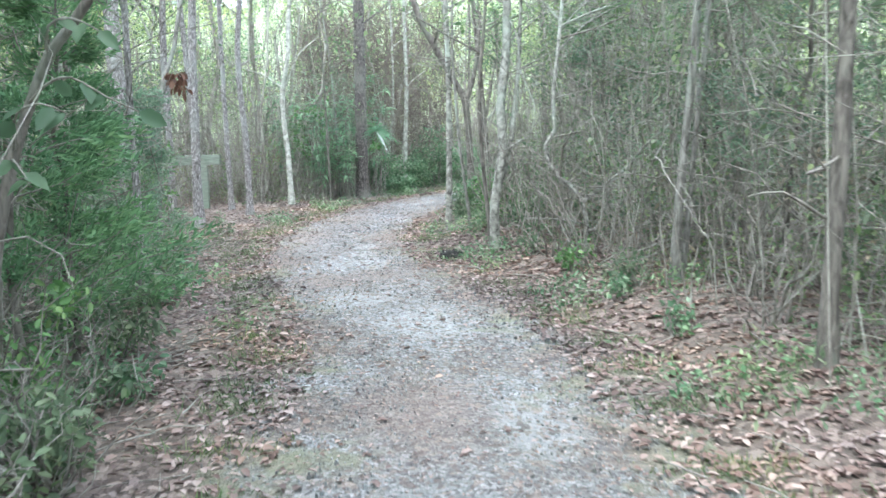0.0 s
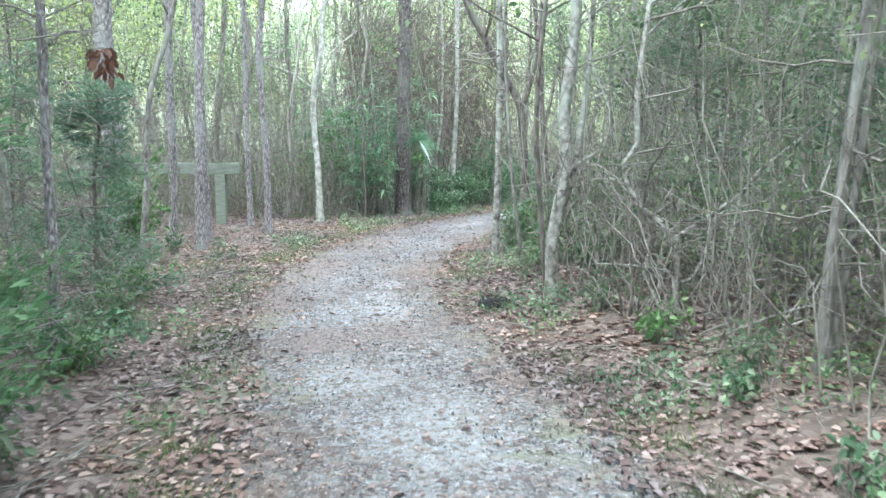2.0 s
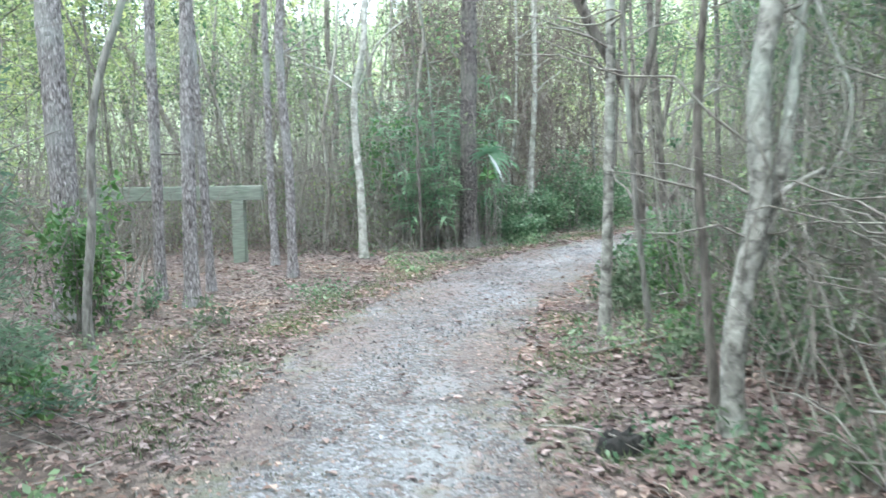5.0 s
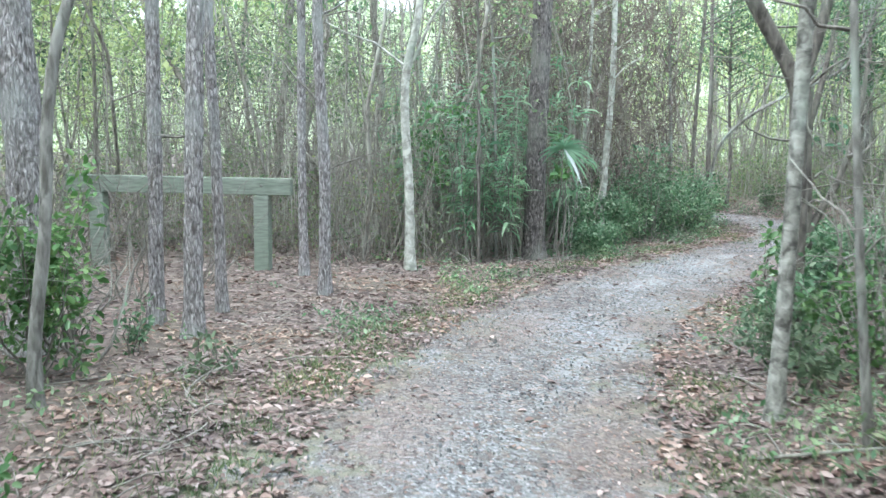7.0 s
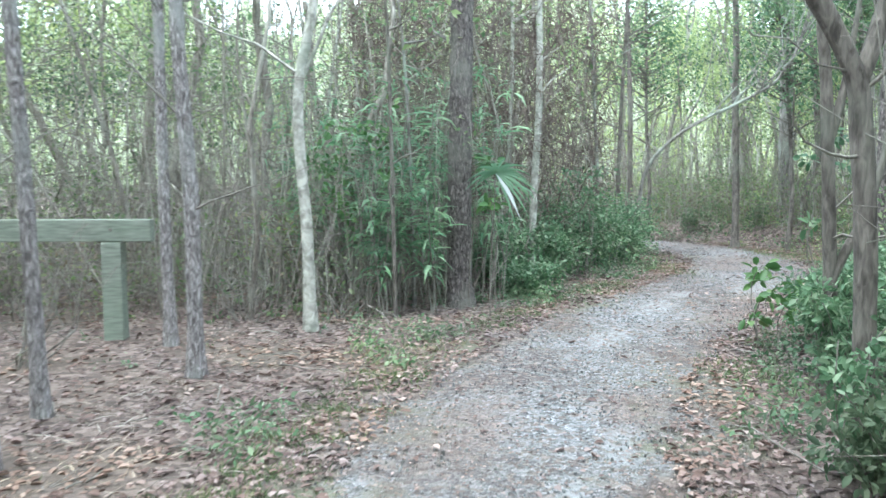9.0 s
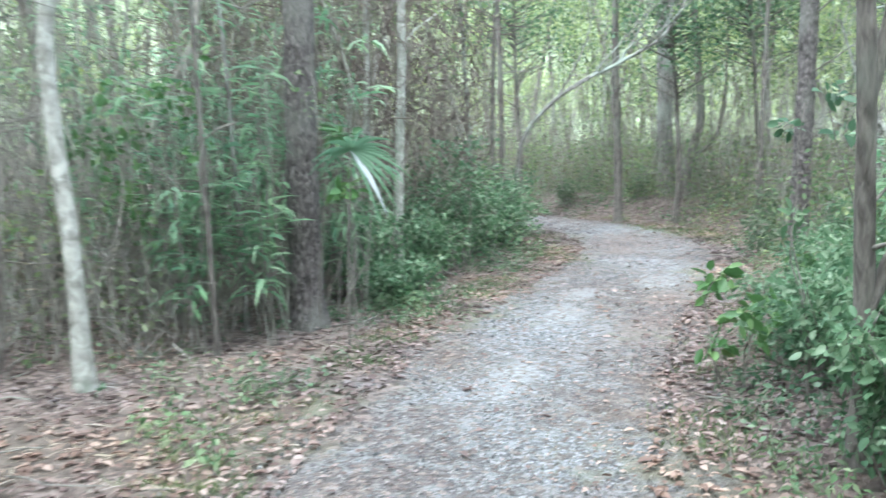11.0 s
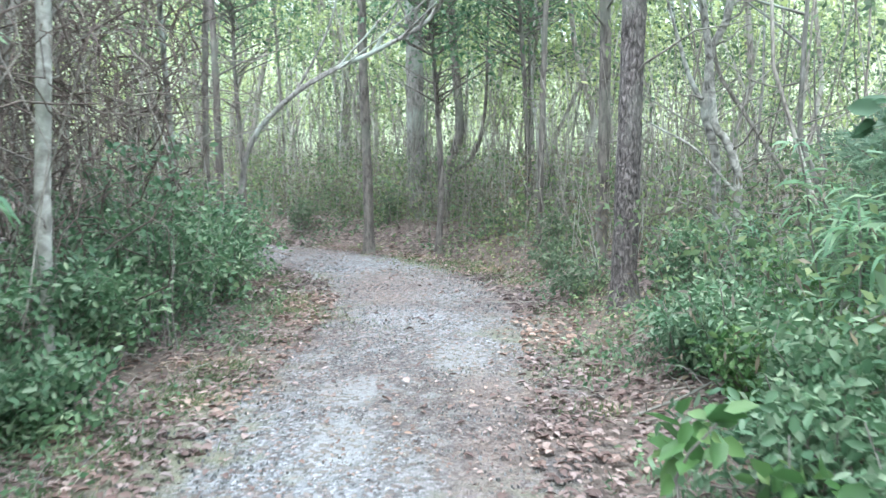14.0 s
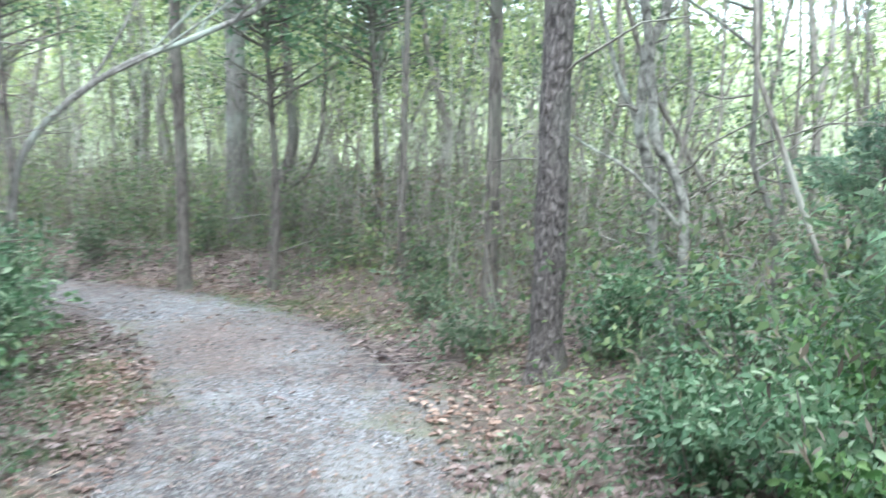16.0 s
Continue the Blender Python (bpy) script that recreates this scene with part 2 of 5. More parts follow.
# ---- the line of the trail ----
TRAIL = np.array([(0.2, -30), (0.3, -12), (0.45, -4), (0.58, 1), (0.65, 4.6), (0.86, 7), (0.70, 9.3), (0.52, 11), (0.68, 12.8),
                  (1.05, 14.4), (1.75, 16.1), (2.75, 17.8), (3.9, 19.3), (4.9, 20.5), (5.95, 21.85), (6.7, 23.3), (6.95, 24.9),
                  (6.4, 26.6), (5.2, 28.2), (3.4, 30), (0, 33), (-8, 39)])


def smooth_line(points, step=0.25):
    """A rounded line through the points."""
    out = []
    p = np.vstack([2 * points[0] - points[1], points, 2 * points[-1] - points[-2]])
    for i in range(1, len(p) - 2):
        n = max(2, int(np.linalg.norm(p[i + 1] - p[i]) / step))
        for k in range(n):
            u = k / n
            out.append(0.5 * (2 * p[i] + (p[i + 1] - p[i - 1]) * u + (2 * p[i - 1] - 5 * p[i] + 4 * p[i + 1] - p[i + 2]) * u * u
                              + (3 * p[i] - p[i - 1] - 3 * p[i + 1] + p[i + 2]) * u ** 3))
    return np.array(out + [points[-1]])


LINE = smooth_line(TRAIL)
TAN = np.gradient(LINE, axis=0)
TAN /= np.linalg.norm(TAN, axis=1)[:, None]
SIDE = np.stack([TAN[:, 1], -TAN[:, 0]], 1)


def off_trail(x, y):
    """How far points lie from the middle of the trail; right of it counts as positive."""
    q = np.stack([np.ravel(x), np.ravel(y)], 1).astype(float)
    out = np.empty(len(q))
    for a in range(0, len(q), 4000):
        d = q[a:a + 4000, None, :] - LINE[None]
        n = (d ** 2).sum(2)
        i = n.argmin(1)
        s = (d[np.arange(len(i)), i] * SIDE[i]).sum(1)
        out[a:a + 4000] = np.sqrt(n[np.arange(len(i)), i]) * np.where(s < 0, -1, 1)
    return out


def ease(v, a, b):
    u = np.clip((v - a) / (b - a), 0, 1)
    return u * u * (3 - 2 * u)


def height(x, y):
    """The lie of the land: a low bank on the right of the trail, higher beyond its bend."""
    x, y = np.ravel(x).astype(float), np.ravel(y).astype(float)
    d = off_trail(x, y)
    right = ease(d, 1.1, 2.2) * (0.17 + 0.15 * ease(y, 17, 21))
    left = ease(-d, 1.3, 5.0) * 0.05
    swell = (np.sin(x * 0.9 + 1.3 * np.sin(y * 0.5)) + np.sin(y * 1.1 + x * 0.4)) * 0.018 * ease(np.abs(d), 0.9, 2.2)
    return right + left + swell


def gz(x, y):
    return float(height([x], [y])[0])


# ---- mesh helpers ----
def quad_mesh(name, V, F, mat, smooth=True):
    V, F = np.asarray(V, np.float32), np.asarray(F, np.int32)
    me = bpy.data.meshes.new(name)
    k = F.shape[1]
    me.vertices.add(len(V))
    me.vertices.foreach_set("co", V.ravel())
    me.loops.add(F.size)
    me.loops.foreach_set("vertex_index", F.ravel())
    me.polygons.add(len(F))
    me.polygons.foreach_set("loop_start", np.arange(0, F.size, k, dtype=np.int32))
    me.polygons.foreach_set("use_smooth", np.full(len(F), smooth))
    me.update(calc_edges=True)
    me.materials.append(mat)
    return me


def part(name, geometry, mat, parent, label="", smooth=True):
    """One mesh object under a thing, from a bmesh or from arrays of corners and faces."""
    if isinstance(geometry, bmesh.types.BMesh):
        me = bpy.data.meshes.new(name)
        geometry.to_mesh(me)
        geometry.free()
        me.materials.append(mat)
    else:
        me = quad_mesh(name, *geometry, mat, smooth)
    ob = new(name, me)
    ob.parent = parent
    return tagged(ob, label)


def thing(name, x, y, z, label, category, group="", kind=""):
    ob = new(name)
    ob.location = (x, y, z)
    ob.empty_display_size = 0.1
    return tagged(ob, label, category, group, kind)


def stuff(name, geometry, mat, label, category, smooth=True):
    return tagged(new(name, quad_mesh(name, *geometry, mat, smooth)), label, category, kind="stuff")


def joined(parts):
    V, F, n = [], [], 0
    for v, f in parts:
        V.append(v)
        F.append(f + n)
        n += len(v)
    return np.concatenate(V), np.concatenate(F)


def unit(v):
    return v / np.maximum(np.linalg.norm(v, axis=-1, keepdims=True), 1e-9)


def tubes(P, R, sides=5, ridged=0.0, rng=RNG):
    """Round stems: P has n lines of k points, R their radii."""
    P, R = np.asarray(P, float), np.asarray(R, float)
    if P.ndim == 2:
        P, R = P[None], R[None]
    n, k, _ = P.shape
    t = unit(np.gradient(P, axis=1))
    ref = np.where(np.abs(t[:, :1, 2:3]) > 0.7, np.array([1.0, 0, 0]), np.array([0.0, 0, 1]))
    a = unit(np.cross(t, np.broadcast_to(ref, t.shape)))
    b = np.cross(t, a)
    w = np.linspace(0, 2 * np.pi, sides, endpoint=False)
    r = R[:, :, None, None] * (1 + ridged * rng.normal(size=(n, k, sides, 1)))
    V = P[:, :, None, :] + r * (np.cos(w)[None, None, :, None] * a[:, :, None, :] + np.sin(w)[None, None, :, None] * b[:, :, None, :])
    i = np.arange(n * k * sides).reshape(n, k, sides)
    j = np.roll(i, -1, 2)
    F = np.stack([i[:, :-1], j[:, :-1], j[:, 1:], i[:, 1:]], -1)
    return V.reshape(-1, 3), F.reshape(-1, 4)


def blades(C, D, N, L, W, fold=0.12, at=0.45):
    """Leaves with a folded midrib: base C, way D, face N, length L, width W."""
    D = unit(D)
    S = unit(np.cross(D, N))
    N = np.cross(S, D)
    L, W = L[:, None], W[:, None]
    V = np.stack([C, C + D * L * at + S * W / 2 + N * W * fold, C + D * L - N * L * 0.08, C + D * L * at - S * W / 2 + N * W * fold], 1)
    return V.reshape(-1, 3), np.arange(len(C) * 4).reshape(-1, 4)


def oval_leaves(C, D, N, L, W, fold=0.15):
    """Oval leaves in two halves that fold along the midrib and curl at the tip."""
    D = unit(D)
    S = unit(np.cross(D, N))
    N = np.cross(S, D)
    L, W = L[:, None], W[:, None]
    lo, hi = C + D * L * 0.28 + N * W * fold, C + D * L * 0.68 + N * (W * fold - L * 0.03)
    V = np.stack([C, lo + S * W * 0.46, hi + S * W * 0.42, C + D * L - N * L * 0.10, hi - S * W * 0.42, lo - S * W * 0.46], 1)
    k = np.arange(len(C))[:, None] * 6
    F = np.concatenate([k + np.array([0, 3, 2, 1]), k + np.array([0, 5, 4, 3])])
    return V.reshape(-1, 3), F


def spread(rng, n):
    return unit(rng.normal(size=(n, 3)))


def clumps(rng, centres, radius, per, length, width, droop=0.2, flat=0.8, shape=blades):
    """Leaves in loose clumps about the centres."""
    n = len(centres) * per
    rad = np.repeat(np.broadcast_to(radius, (len(centres),)), per)
    o = spread(rng, n) * (rng.random(n) ** 0.5 * rad)[:, None] * np.array([1, 1, flat])
    C = np.repeat(centres, per, 0) + o
    D = unit(o + spread(rng, n) * rad[:, None] * 0.8) + np.array([0, 0, -droop])
    N = spread(rng, n) + np.array([0, 0, 1.0])
    L = length * rng.uniform(0.6, 1.35, n)
    return shape(C, D, N, L, L * width * rng.uniform(0.8, 1.2, n))


def stem_lines(rng, base, tip, k=6, wander=0.08):
    """Slightly crooked lines from base to tip."""
    n = len(base)
    u = np.linspace(0, 1, k)[None, :, None]
    P = base[:, None] * (1 - u) + tip[:, None] * u
    size = np.linalg.norm(tip - base, axis=1)[:, None, None]
    return P + np.cumsum(rng.normal(size=(n, k, 3)), 1) * wander * size / k ** 0.5 * np.sin(u * np.pi) ** 0.7


# ---- ground and trail ----
def build_ground():
    def axis(lo, hi, fine_lo, fine_hi, step):
        fine = np.arange(fine_lo, fine_hi, step)
        out_lo = fine_lo - np.geomspace(step, fine_lo - lo, 28)[::-1]
        out_hi = fine_hi + np.geomspace(step, hi - fine_hi, 28)
        return np.concatenate([out_lo, fine, out_hi])

    xs, ys = axis(-400, 400, -5, 14, 0.12), axis(-400, 420, 0, 32, 0.12)
    X, Y = np.meshgrid(xs, ys, indexing="ij")
    d = np.abs(off_trail(X, Y)).reshape(X.shape)
    Z = height(X, Y).reshape(X.shape) + RNG.normal(size=X.shape) * 0.008 * (np.abs(X) < 20)
    Z -= 0.03 * (d < 0.8)
    i = np.arange(X.size).reshape(X.shape)
    F = np.stack([i[:-1, :-1], i[1:, :-1], i[1:, 1:], i[:-1, 1:]], -1).reshape(-1, 4)
    V = np.stack([X, Y, Z], -1).reshape(-1, 3)
    return tagged(new("ground", quad_mesh("ground", V, F, GROUND)), "forest floor of brown soil and leaf litter", "ground", kind="structure")


# bare, dusty spots and drifts of red pine straw on the trail: place, length, width
WORN = ((0.92, 11.95, 0.32, 0.20), (1.8, 14.9, 0.5, 0.16), (0.87, 10.62, 0.5, 0.28), (1.83, 15.63, 0.3, 0.16), (1.31, 14.28, 0.34, 0.14), (3.74, 19.32, 0.5, 0.22), (5.5, 21.75, 0.34, 0.26),
        (5.26, 20.33, 0.5, 0.24), (4.21, 20.04, 0.4, 0.22), (0.81, 11.3, 0.26, 0.16), (0.9, 7.6, 0.8, 0.4), (0.5, 8.6, 0.5, 0.4), (1.1, 5.2, 0.6, 0.25), (2.6, 17.7, 0.6, 0.2))
SWEPT = ((0.32, 9.61, 0.45, 0.35), (0.8, 9.85, 0.4, 0.3), (6.38, 23.2, 0.9, 0.5), (6.0, 22.5, 0.4, 0.3), (0.2, 13.0, 1.1, 0.35), (1.35, 12.9, 0.9, 0.3), (1.0, 15.3, 0.8, 0.3), (0.55, 5.6, 0.7, 0.4),
         (4.1, 18.6, 0.7, 0.25), (-0.2, 11.0, 0.8, 0.25), (2.1, 15.6, 0.5, 0.25), (4.9, 19.6, 0.5, 0.2))


def build_trail():
    keep = (LINE[:, 1] > -14) & (np.arange(len(LINE)) < len(LINE) - 12)
    at = np.linspace(0, keep.sum() - 1, keep.sum() * 3)
    c, s = (np.stack([np.interp(at, np.arange(keep.sum()), a[keep][:, q]) for q in (0, 1)], 1) for a in (LINE, SIDE))
    u = np.linspace(-1.25, 1.25, 41)
    wob = 1 + 0.05 * np.sin(at * 0.55) + 0.04 * np.sin(at * 1.7 + 1)
    XY = c[:, None] + s[:, None] * (u[None, :, None] * wob[:, None, None])
    e = np.abs(u)[None] * np.ones((len(c), 1))
    lumps = 0.006 * np.sin(XY[..., 0] * 5.1 + 2 * np.sin(XY[..., 1] * 2.3)) * np.sin(XY[..., 1] * 4.3)
    Z = 0.012 + 0.02 * (1 - (e / 1.25) ** 2) + lumps + RNG.normal(size=e.shape) * 0.003
    rim = ease(e, 1.0, 1.25)
    Z = Z * (1 - rim) + (height(XY[..., 0], XY[..., 1]).reshape(e.shape) + 0.004) * rim
    i = np.arange(e.size).reshape(e.shape)
    F = np.stack([i[:-1, :-1], i[:-1, 1:], i[1:, 1:], i[1:, :-1]], -1).reshape(-1, 4)
    me = quad_mesh("trail", np.concatenate([XY, Z[..., None]], -1).reshape(-1, 3), F[:, ::-1], GRAVEL)

    def spots(places):
        f = np.zeros(e.shape)
        for x, y, a, b in places:
            k = ((LINE - (x, y)) ** 2).sum(1).argmin()
            q = XY - (x, y)
            f = np.maximum(f, np.exp(-((q @ TAN[k]) / a) ** 2 - ((q @ SIDE[k]) / b) ** 2))
        return f

    for name, v in (("edge", e / 1.25), ("worn", spots(WORN)), ("swept", spots(SWEPT))):
        me.attributes.new(name, "FLOAT", "POINT").data.foreach_set("value", v.astype(np.float32).ravel())
    return tagged(new("path_trail", me), "pale grey gravel footpath with leaf-strewn edges", "path", kind="structure")


build_ground()
build_trail()


# ---- trees ----
def tree(name, line, r, bark, label, top=9.0, crown=LEAF_WOODS, limbs=(), twigs=8, leaves=500, ridged=0.05, sides=12, seed=0, taper=0.55):
    """A tree: a trunk along the line and on up to its top, limbs, bare twigs and a leafy crown."""
    rng = np.random.default_rng(seed + 101)
    line = np.array(line, float)
    x, y = line[0][:2]
    z0 = gz(x, y)
    line[0][2] = z0 - 0.08
    lean = (line[-1] - line[-2]) / max(0.3, line[-1][2] - line[-2][2])
    lean = np.clip(lean, -0.25, 0.25) * np.array([1, 1, 0]) + np.array([0, 0, 1.0])
    while line[-1][2] < top:
        step = min(1.3, top - line[-1][2] + 0.05)
        line = np.vstack([line, line[-1] + lean * step + np.array([*rng.normal(size=2) * 0.06, 0])])
        lean = lean * np.array([0.85, 0.85, 1])
    fine = smooth_line(line, 0.16)
    z = (fine[:, 2] - z0) / (top - z0)
    rad = r * (1 - taper * np.clip(z, 0, 1)) * (1 + 0.55 * np.exp(-np.maximum(fine[:, 2] - z0, 0) / 0.12))
    rad[-1] *= 0.3
    root = thing(name, x, y, z0, label, "tree")
    root_at = np.array([x, y, z0])
    part("trunk", (lambda g: (g[0] - root_at, g[1]))(tubes(fine, rad, sides, ridged, rng)), bark, root)
    for pts, lr in limbs:
        p = smooth_line(np.array(pts, float), 0.12)
        part("limb", (lambda g: (g[0] - root_at, g[1]))(tubes(p, np.linspace(lr, lr * 0.45, len(p)), 7, ridged, rng)), bark, root)
    tips = []
    if twigs:
        n = twigs
        i = rng.integers(int(len(fine) * 0.12), len(fine) - 2, n)
        base = fine[i]
        way = np.stack([rng.normal(size=n), rng.normal(size=n), rng.uniform(0.1, 0.9, n)], 1)
        tip = base + unit(way) * rng.uniform(0.4, 1.3, n)[:, None] * (1 + 0.5 * (base[:, 2:3] > 4))
        P = stem_lines(rng, base, tip, 6, 0.12)
        g = tubes(P, np.linspace(1, 0.3, 6)[None] * rng.uniform(0.004, 0.011, n)[:, None] * (1 + 3 * r), 4, 0, rng)
        for q in range(n):
            part("branch", (g[0][q * 24:q * 24 + 24] - root_at, g[1][:20]), TWIG if r < 0.12 else bark, root)
        tips = [t for t in tip if t[2] > 2.8]
    if leaves:
        m = max(6, leaves // 30)
        up = np.clip(rng.beta(2.2, 1.3, m), 0, 1)
        zc = z0 + (top - z0) * (0.5 + 0.52 * up)
        axis = np.stack([np.interp(zc, fine[:, 2], fine[:, q]) for q in (0, 1)], 1)
        a, rr = rng.uniform(0, 2 * np.pi, m), rng.uniform(0.1, 1.0, m) ** 0.7 * (0.5 + 0.11 * top) * (1.25 - up)
        c = np.concatenate([axis + np.stack([np.cos(a), np.sin(a)], 1) * rr[:, None], zc[:, None]], 1)
        if tips:
            c = np.vstack([c, np.array(tips)])
        base = np.stack([np.interp(c[:, 2] - 0.5 * np.hypot(*(c - [x, y, 0]).T[:2]), fine[:, 2], fine[:, q]) for q in range(3)], 1)
        g1 = tubes(stem_lines(rng, base, c, 4, 0.06), np.linspace(1, 0.35, 4)[None] * np.full((len(c), 1), 0.012 + 0.06 * r), 4, 0, rng)
        tagged(part("branchwork", (g1[0] - root_at, g1[1]), bark, root), kind="stuff")
        g2 = clumps(rng, c, rng.uniform(0.3, 0.65, len(c)), 30, 0.085, 0.45)
        part("crown", (g2[0] - root_at, g2[1]), crown, root)
    return root


def up(x, y, *offsets):
    """A trunk's line from its foot: pairs of sideways shift and height."""
    return [(x, y, 0)] + [(x + a, y + b, z) for a, b, z in offsets]


tree("pine_tree", up(-2.36, 14.40, (0.02, 0.0, 1.2), (-0.04, 0.05, 2.8)), 0.125, BARK_PINE, "pine tree with grey scaly bark beside the trail", 13, LEAF_CEDAR, twigs=10, leaves=1200, seed=1)
tree("crooked_tree", [(-1.76, 13.25, 0), (-1.77, 13.27, 0.32), (-1.72, 13.35, 0.99), (-1.71, 13.42, 1.63), (-1.65, 13.46, 2.05), (-1.53, 13.5, 2.43), (-1.45, 13.53, 2.68), (-1.35, 13.6, 3.2)], 0.036, BARK_GREY, "crooked grey tree with a patch of pale bark", 8, seed=2)
tree("pine_tree", up(-1.43, 15.0, (0.03, 0.0, 1.2), (0.07, 0.05, 2.8)), 0.072, BARK_PINE, "slender pine with purplish grey bark at the clearing", 12, LEAF_CEDAR, twigs=8, leaves=900, seed=3)
tree("pine_tree", up(-1.46, 15.95, (-0.03, 0.0, 1.2), (-0.10, 0.05, 2.8)), 0.050, BARK_PINE, "young pine with grey bark behind a taller one", 10, LEAF_CEDAR, twigs=8, leaves=600, seed=4)
tree("pine_tree", up(-1.86, 15.45, (0.02, 0.0, 1.2), (0.02, 0.05, 2.8)), 0.060, BARK_PINE, "slender pine with dark flaky bark near the sign", 12, LEAF_CEDAR, twigs=9, leaves=700, seed=5)
tree("pine_tree", up(-1.08, 17.9, (-0.02, 0.0, 1.2), (-0.03, 0.05, 2.8)), 0.050, BARK_PINE, "thin pine with flaky bark beside the timber sign", 10, LEAF_CEDAR, seed=6)
tree("pine_tree", up(-0.70, 16.83, (0.0, 0.0, 1.2), (-0.07, 0.05, 2.8)), 0.058, BARK_PINE, "thin pine with dark foot and flaky bark by the trail", 10, LEAF_CEDAR, seed=7)
tree("birch_tree", [(0.06, 18.4, 0), (0.04, 18.45, 0.9), (-0.02, 18.5, 1.75), (-0.01, 18.5, 2.3), (0.12, 18.55, 2.95), (0.16, 18.6, 3.6)], 0.056, BARK_PALE,
     "pale smooth-barked tree with a slight bend", 8, limbs=[([(-0.01, 18.5, 2.25), (0.17, 18.52, 2.65), (0.34, 18.55, 3.0), (0.75, 18.6, 3.35)], 0.022)], ridged=0.02, seed=8)
tree("pine_tree", up(1.62, 19.75, (0.0, 0.0, 1.2), (0.03, 0.0, 2.8), (0.05, 0.05, 4.5)), 0.135, BARK_DARK, "tall dark pine with deeply furrowed bark", 15, LEAF_CEDAR, twigs=12, leaves=1500, seed=9)
tree("grey_tree", up(0.87, 18.95, (-0.02, 0.0, 1.2), (-0.05, 0.02, 2.6)), 0.022, BARK_BROWN, "thin dark stem among the cane", 6, twigs=10, leaves=200, seed=43)
tree("grey_tree", up(1.13, 19.75, (-0.03, 0.0, 1.2), (-0.09, 0.02, 2.6)), 0.020, BARK_GREY, "thin grey stem among the cane", 6, twigs=10, leaves=200, seed=44)
tree("pale_tree", up(2.78, 21.35, (0.04, 0.0, 1.2), (0.10, 0.0, 2.4), (0.10, 0.05, 4.0)), 0.052, BARK_PALE, "thin pale grey tree rising from the bushes", 9, ridged=0.02, seed=10)
tree("pale_tree", up(2.55, 21.9, (-0.05, 0.0, 1.0), (0.06, 0.0, 1.9), (0.10, 0.05, 3.6)), 0.032, BARK_PALE, "thin pale sapling with a curved stem", 7, ridged=0.02, leaves=240, seed=11)
spray_pine = tree("pine_tree", up(-1.38, 9.02, (0.05, 0.0, 0.7), (0.04, 0.02, 1.5), (0.06, 0.0, 2.6)), 0.034, BARK_PINE, "slim young pine with dark flaky bark and a withered brown spray", 8, LEAF_CEDAR,
                  limbs=[([(-1.33, 9.03, 2.0), (-1.15, 8.9, 2.12), (-0.97, 8.78, 2.08), (-0.87, 8.72, 1.97)], 0.008)], twigs=12, leaves=500, seed=41)
part("withered_leaves", (lambda g: (g[0] - np.array([-1.38, 9.02, gz(-1.38, 9.02)]), g[1]))(
    clumps(np.random.default_rng(9), np.array([(-0.87, 8.72, 1.97), (-0.91, 8.74, 1.92), (-0.86, 8.71, 1.88), (-0.94, 8.76, 2.0)]), 0.06, 9, 0.075, 0.5, droop=1.2, shape=oval_leaves)), LEAF_BROWN, spray_pine, "hanging withered brown leaves")
# beside the bend on the right
tree("leaning_tree", [(2.86, 14.5, 0), (2.87, 14.5, 0.6), (2.86, 14.52, 1.2), (2.83, 14.54, 1.7), (2.79, 14.55, 1.95), (2.66, 14.57, 2.2), (2.54, 14.58, 2.4), (2.335, 14.6, 2.78), (2.05, 14.65, 3.4)], 0.057, BARK_BROWN,
     "dark brown tree with a curved trunk leaning over the trail", 8, limbs=[([(2.81, 14.55, 1.88), (2.93, 14.57, 2.2), (3.02, 14.6, 2.6), (3.1, 14.65, 3.3)], 0.045)], twigs=14, leaves=900, seed=12, taper=0.4)
tree("grey_tree", up(2.22, 13.12, (0.03, 0.02, 1.0), (0.05, 0.05, 2.4)), 0.043, BARK_MOTTLED, "straight light grey tree at the trail's edge", 8, twigs=14, seed=13)
tree("grey_tree", up(2.42, 12.49, (-0.07, 0.0, 0.6), (-0.15, 0.0, 1.3), (-0.2, 0.1, 2.4)), 0.022, BARK_GREY, "slim leaning grey stem at the trail's edge", 5, leaves=150, seed=14)
tree("forked_birch", [(2.30, 10.67, 0), (2.27, 10.65, 0.5), (2.32, 10.65, 0.85), (2.38, 10.63, 1.25), (2.36, 10.65, 1.7), (2.44, 10.68, 2.3), (2.47, 10.73, 3.2)], 0.056, BARK_MOTTLED,
     "forked tree with mottled pale grey bark", 7.5, limbs=[([(2.31, 10.66, 0.75), (2.43, 10.67, 1.1), (2.50, 10.68, 1.45), (2.59, 10.73, 2.1), (2.65, 10.78, 3.0)], 0.036),
                                                    ([(2.38, 10.63, 1.2), (2.54, 10.61, 1.32), (2.66, 10.59, 1.38)], 0.018),
                                                    ([(2.45, 10.68, 2.75), (2.53, 10.54, 2.49), (2.56, 10.53, 2.12), (2.67, 10.5, 1.84), (2.71, 10.48, 1.6), (2.55, 10.53, 1.1), (2.40, 10.6, 0.9)], 0.010)], twigs=26, leaves=900, seed=15, taper=0.4, ridged=0.09)
tree("brown_tree", [(2.32, 10.95, 0), (2.25, 10.98, 0.8), (2.2, 11.0, 1.8), (2.3, 11.0, 3.0)], 0.025, BARK_BROWN, "slim grey-brown stem beside a forked tree", 6, leaves=300, twigs=14, seed=16)
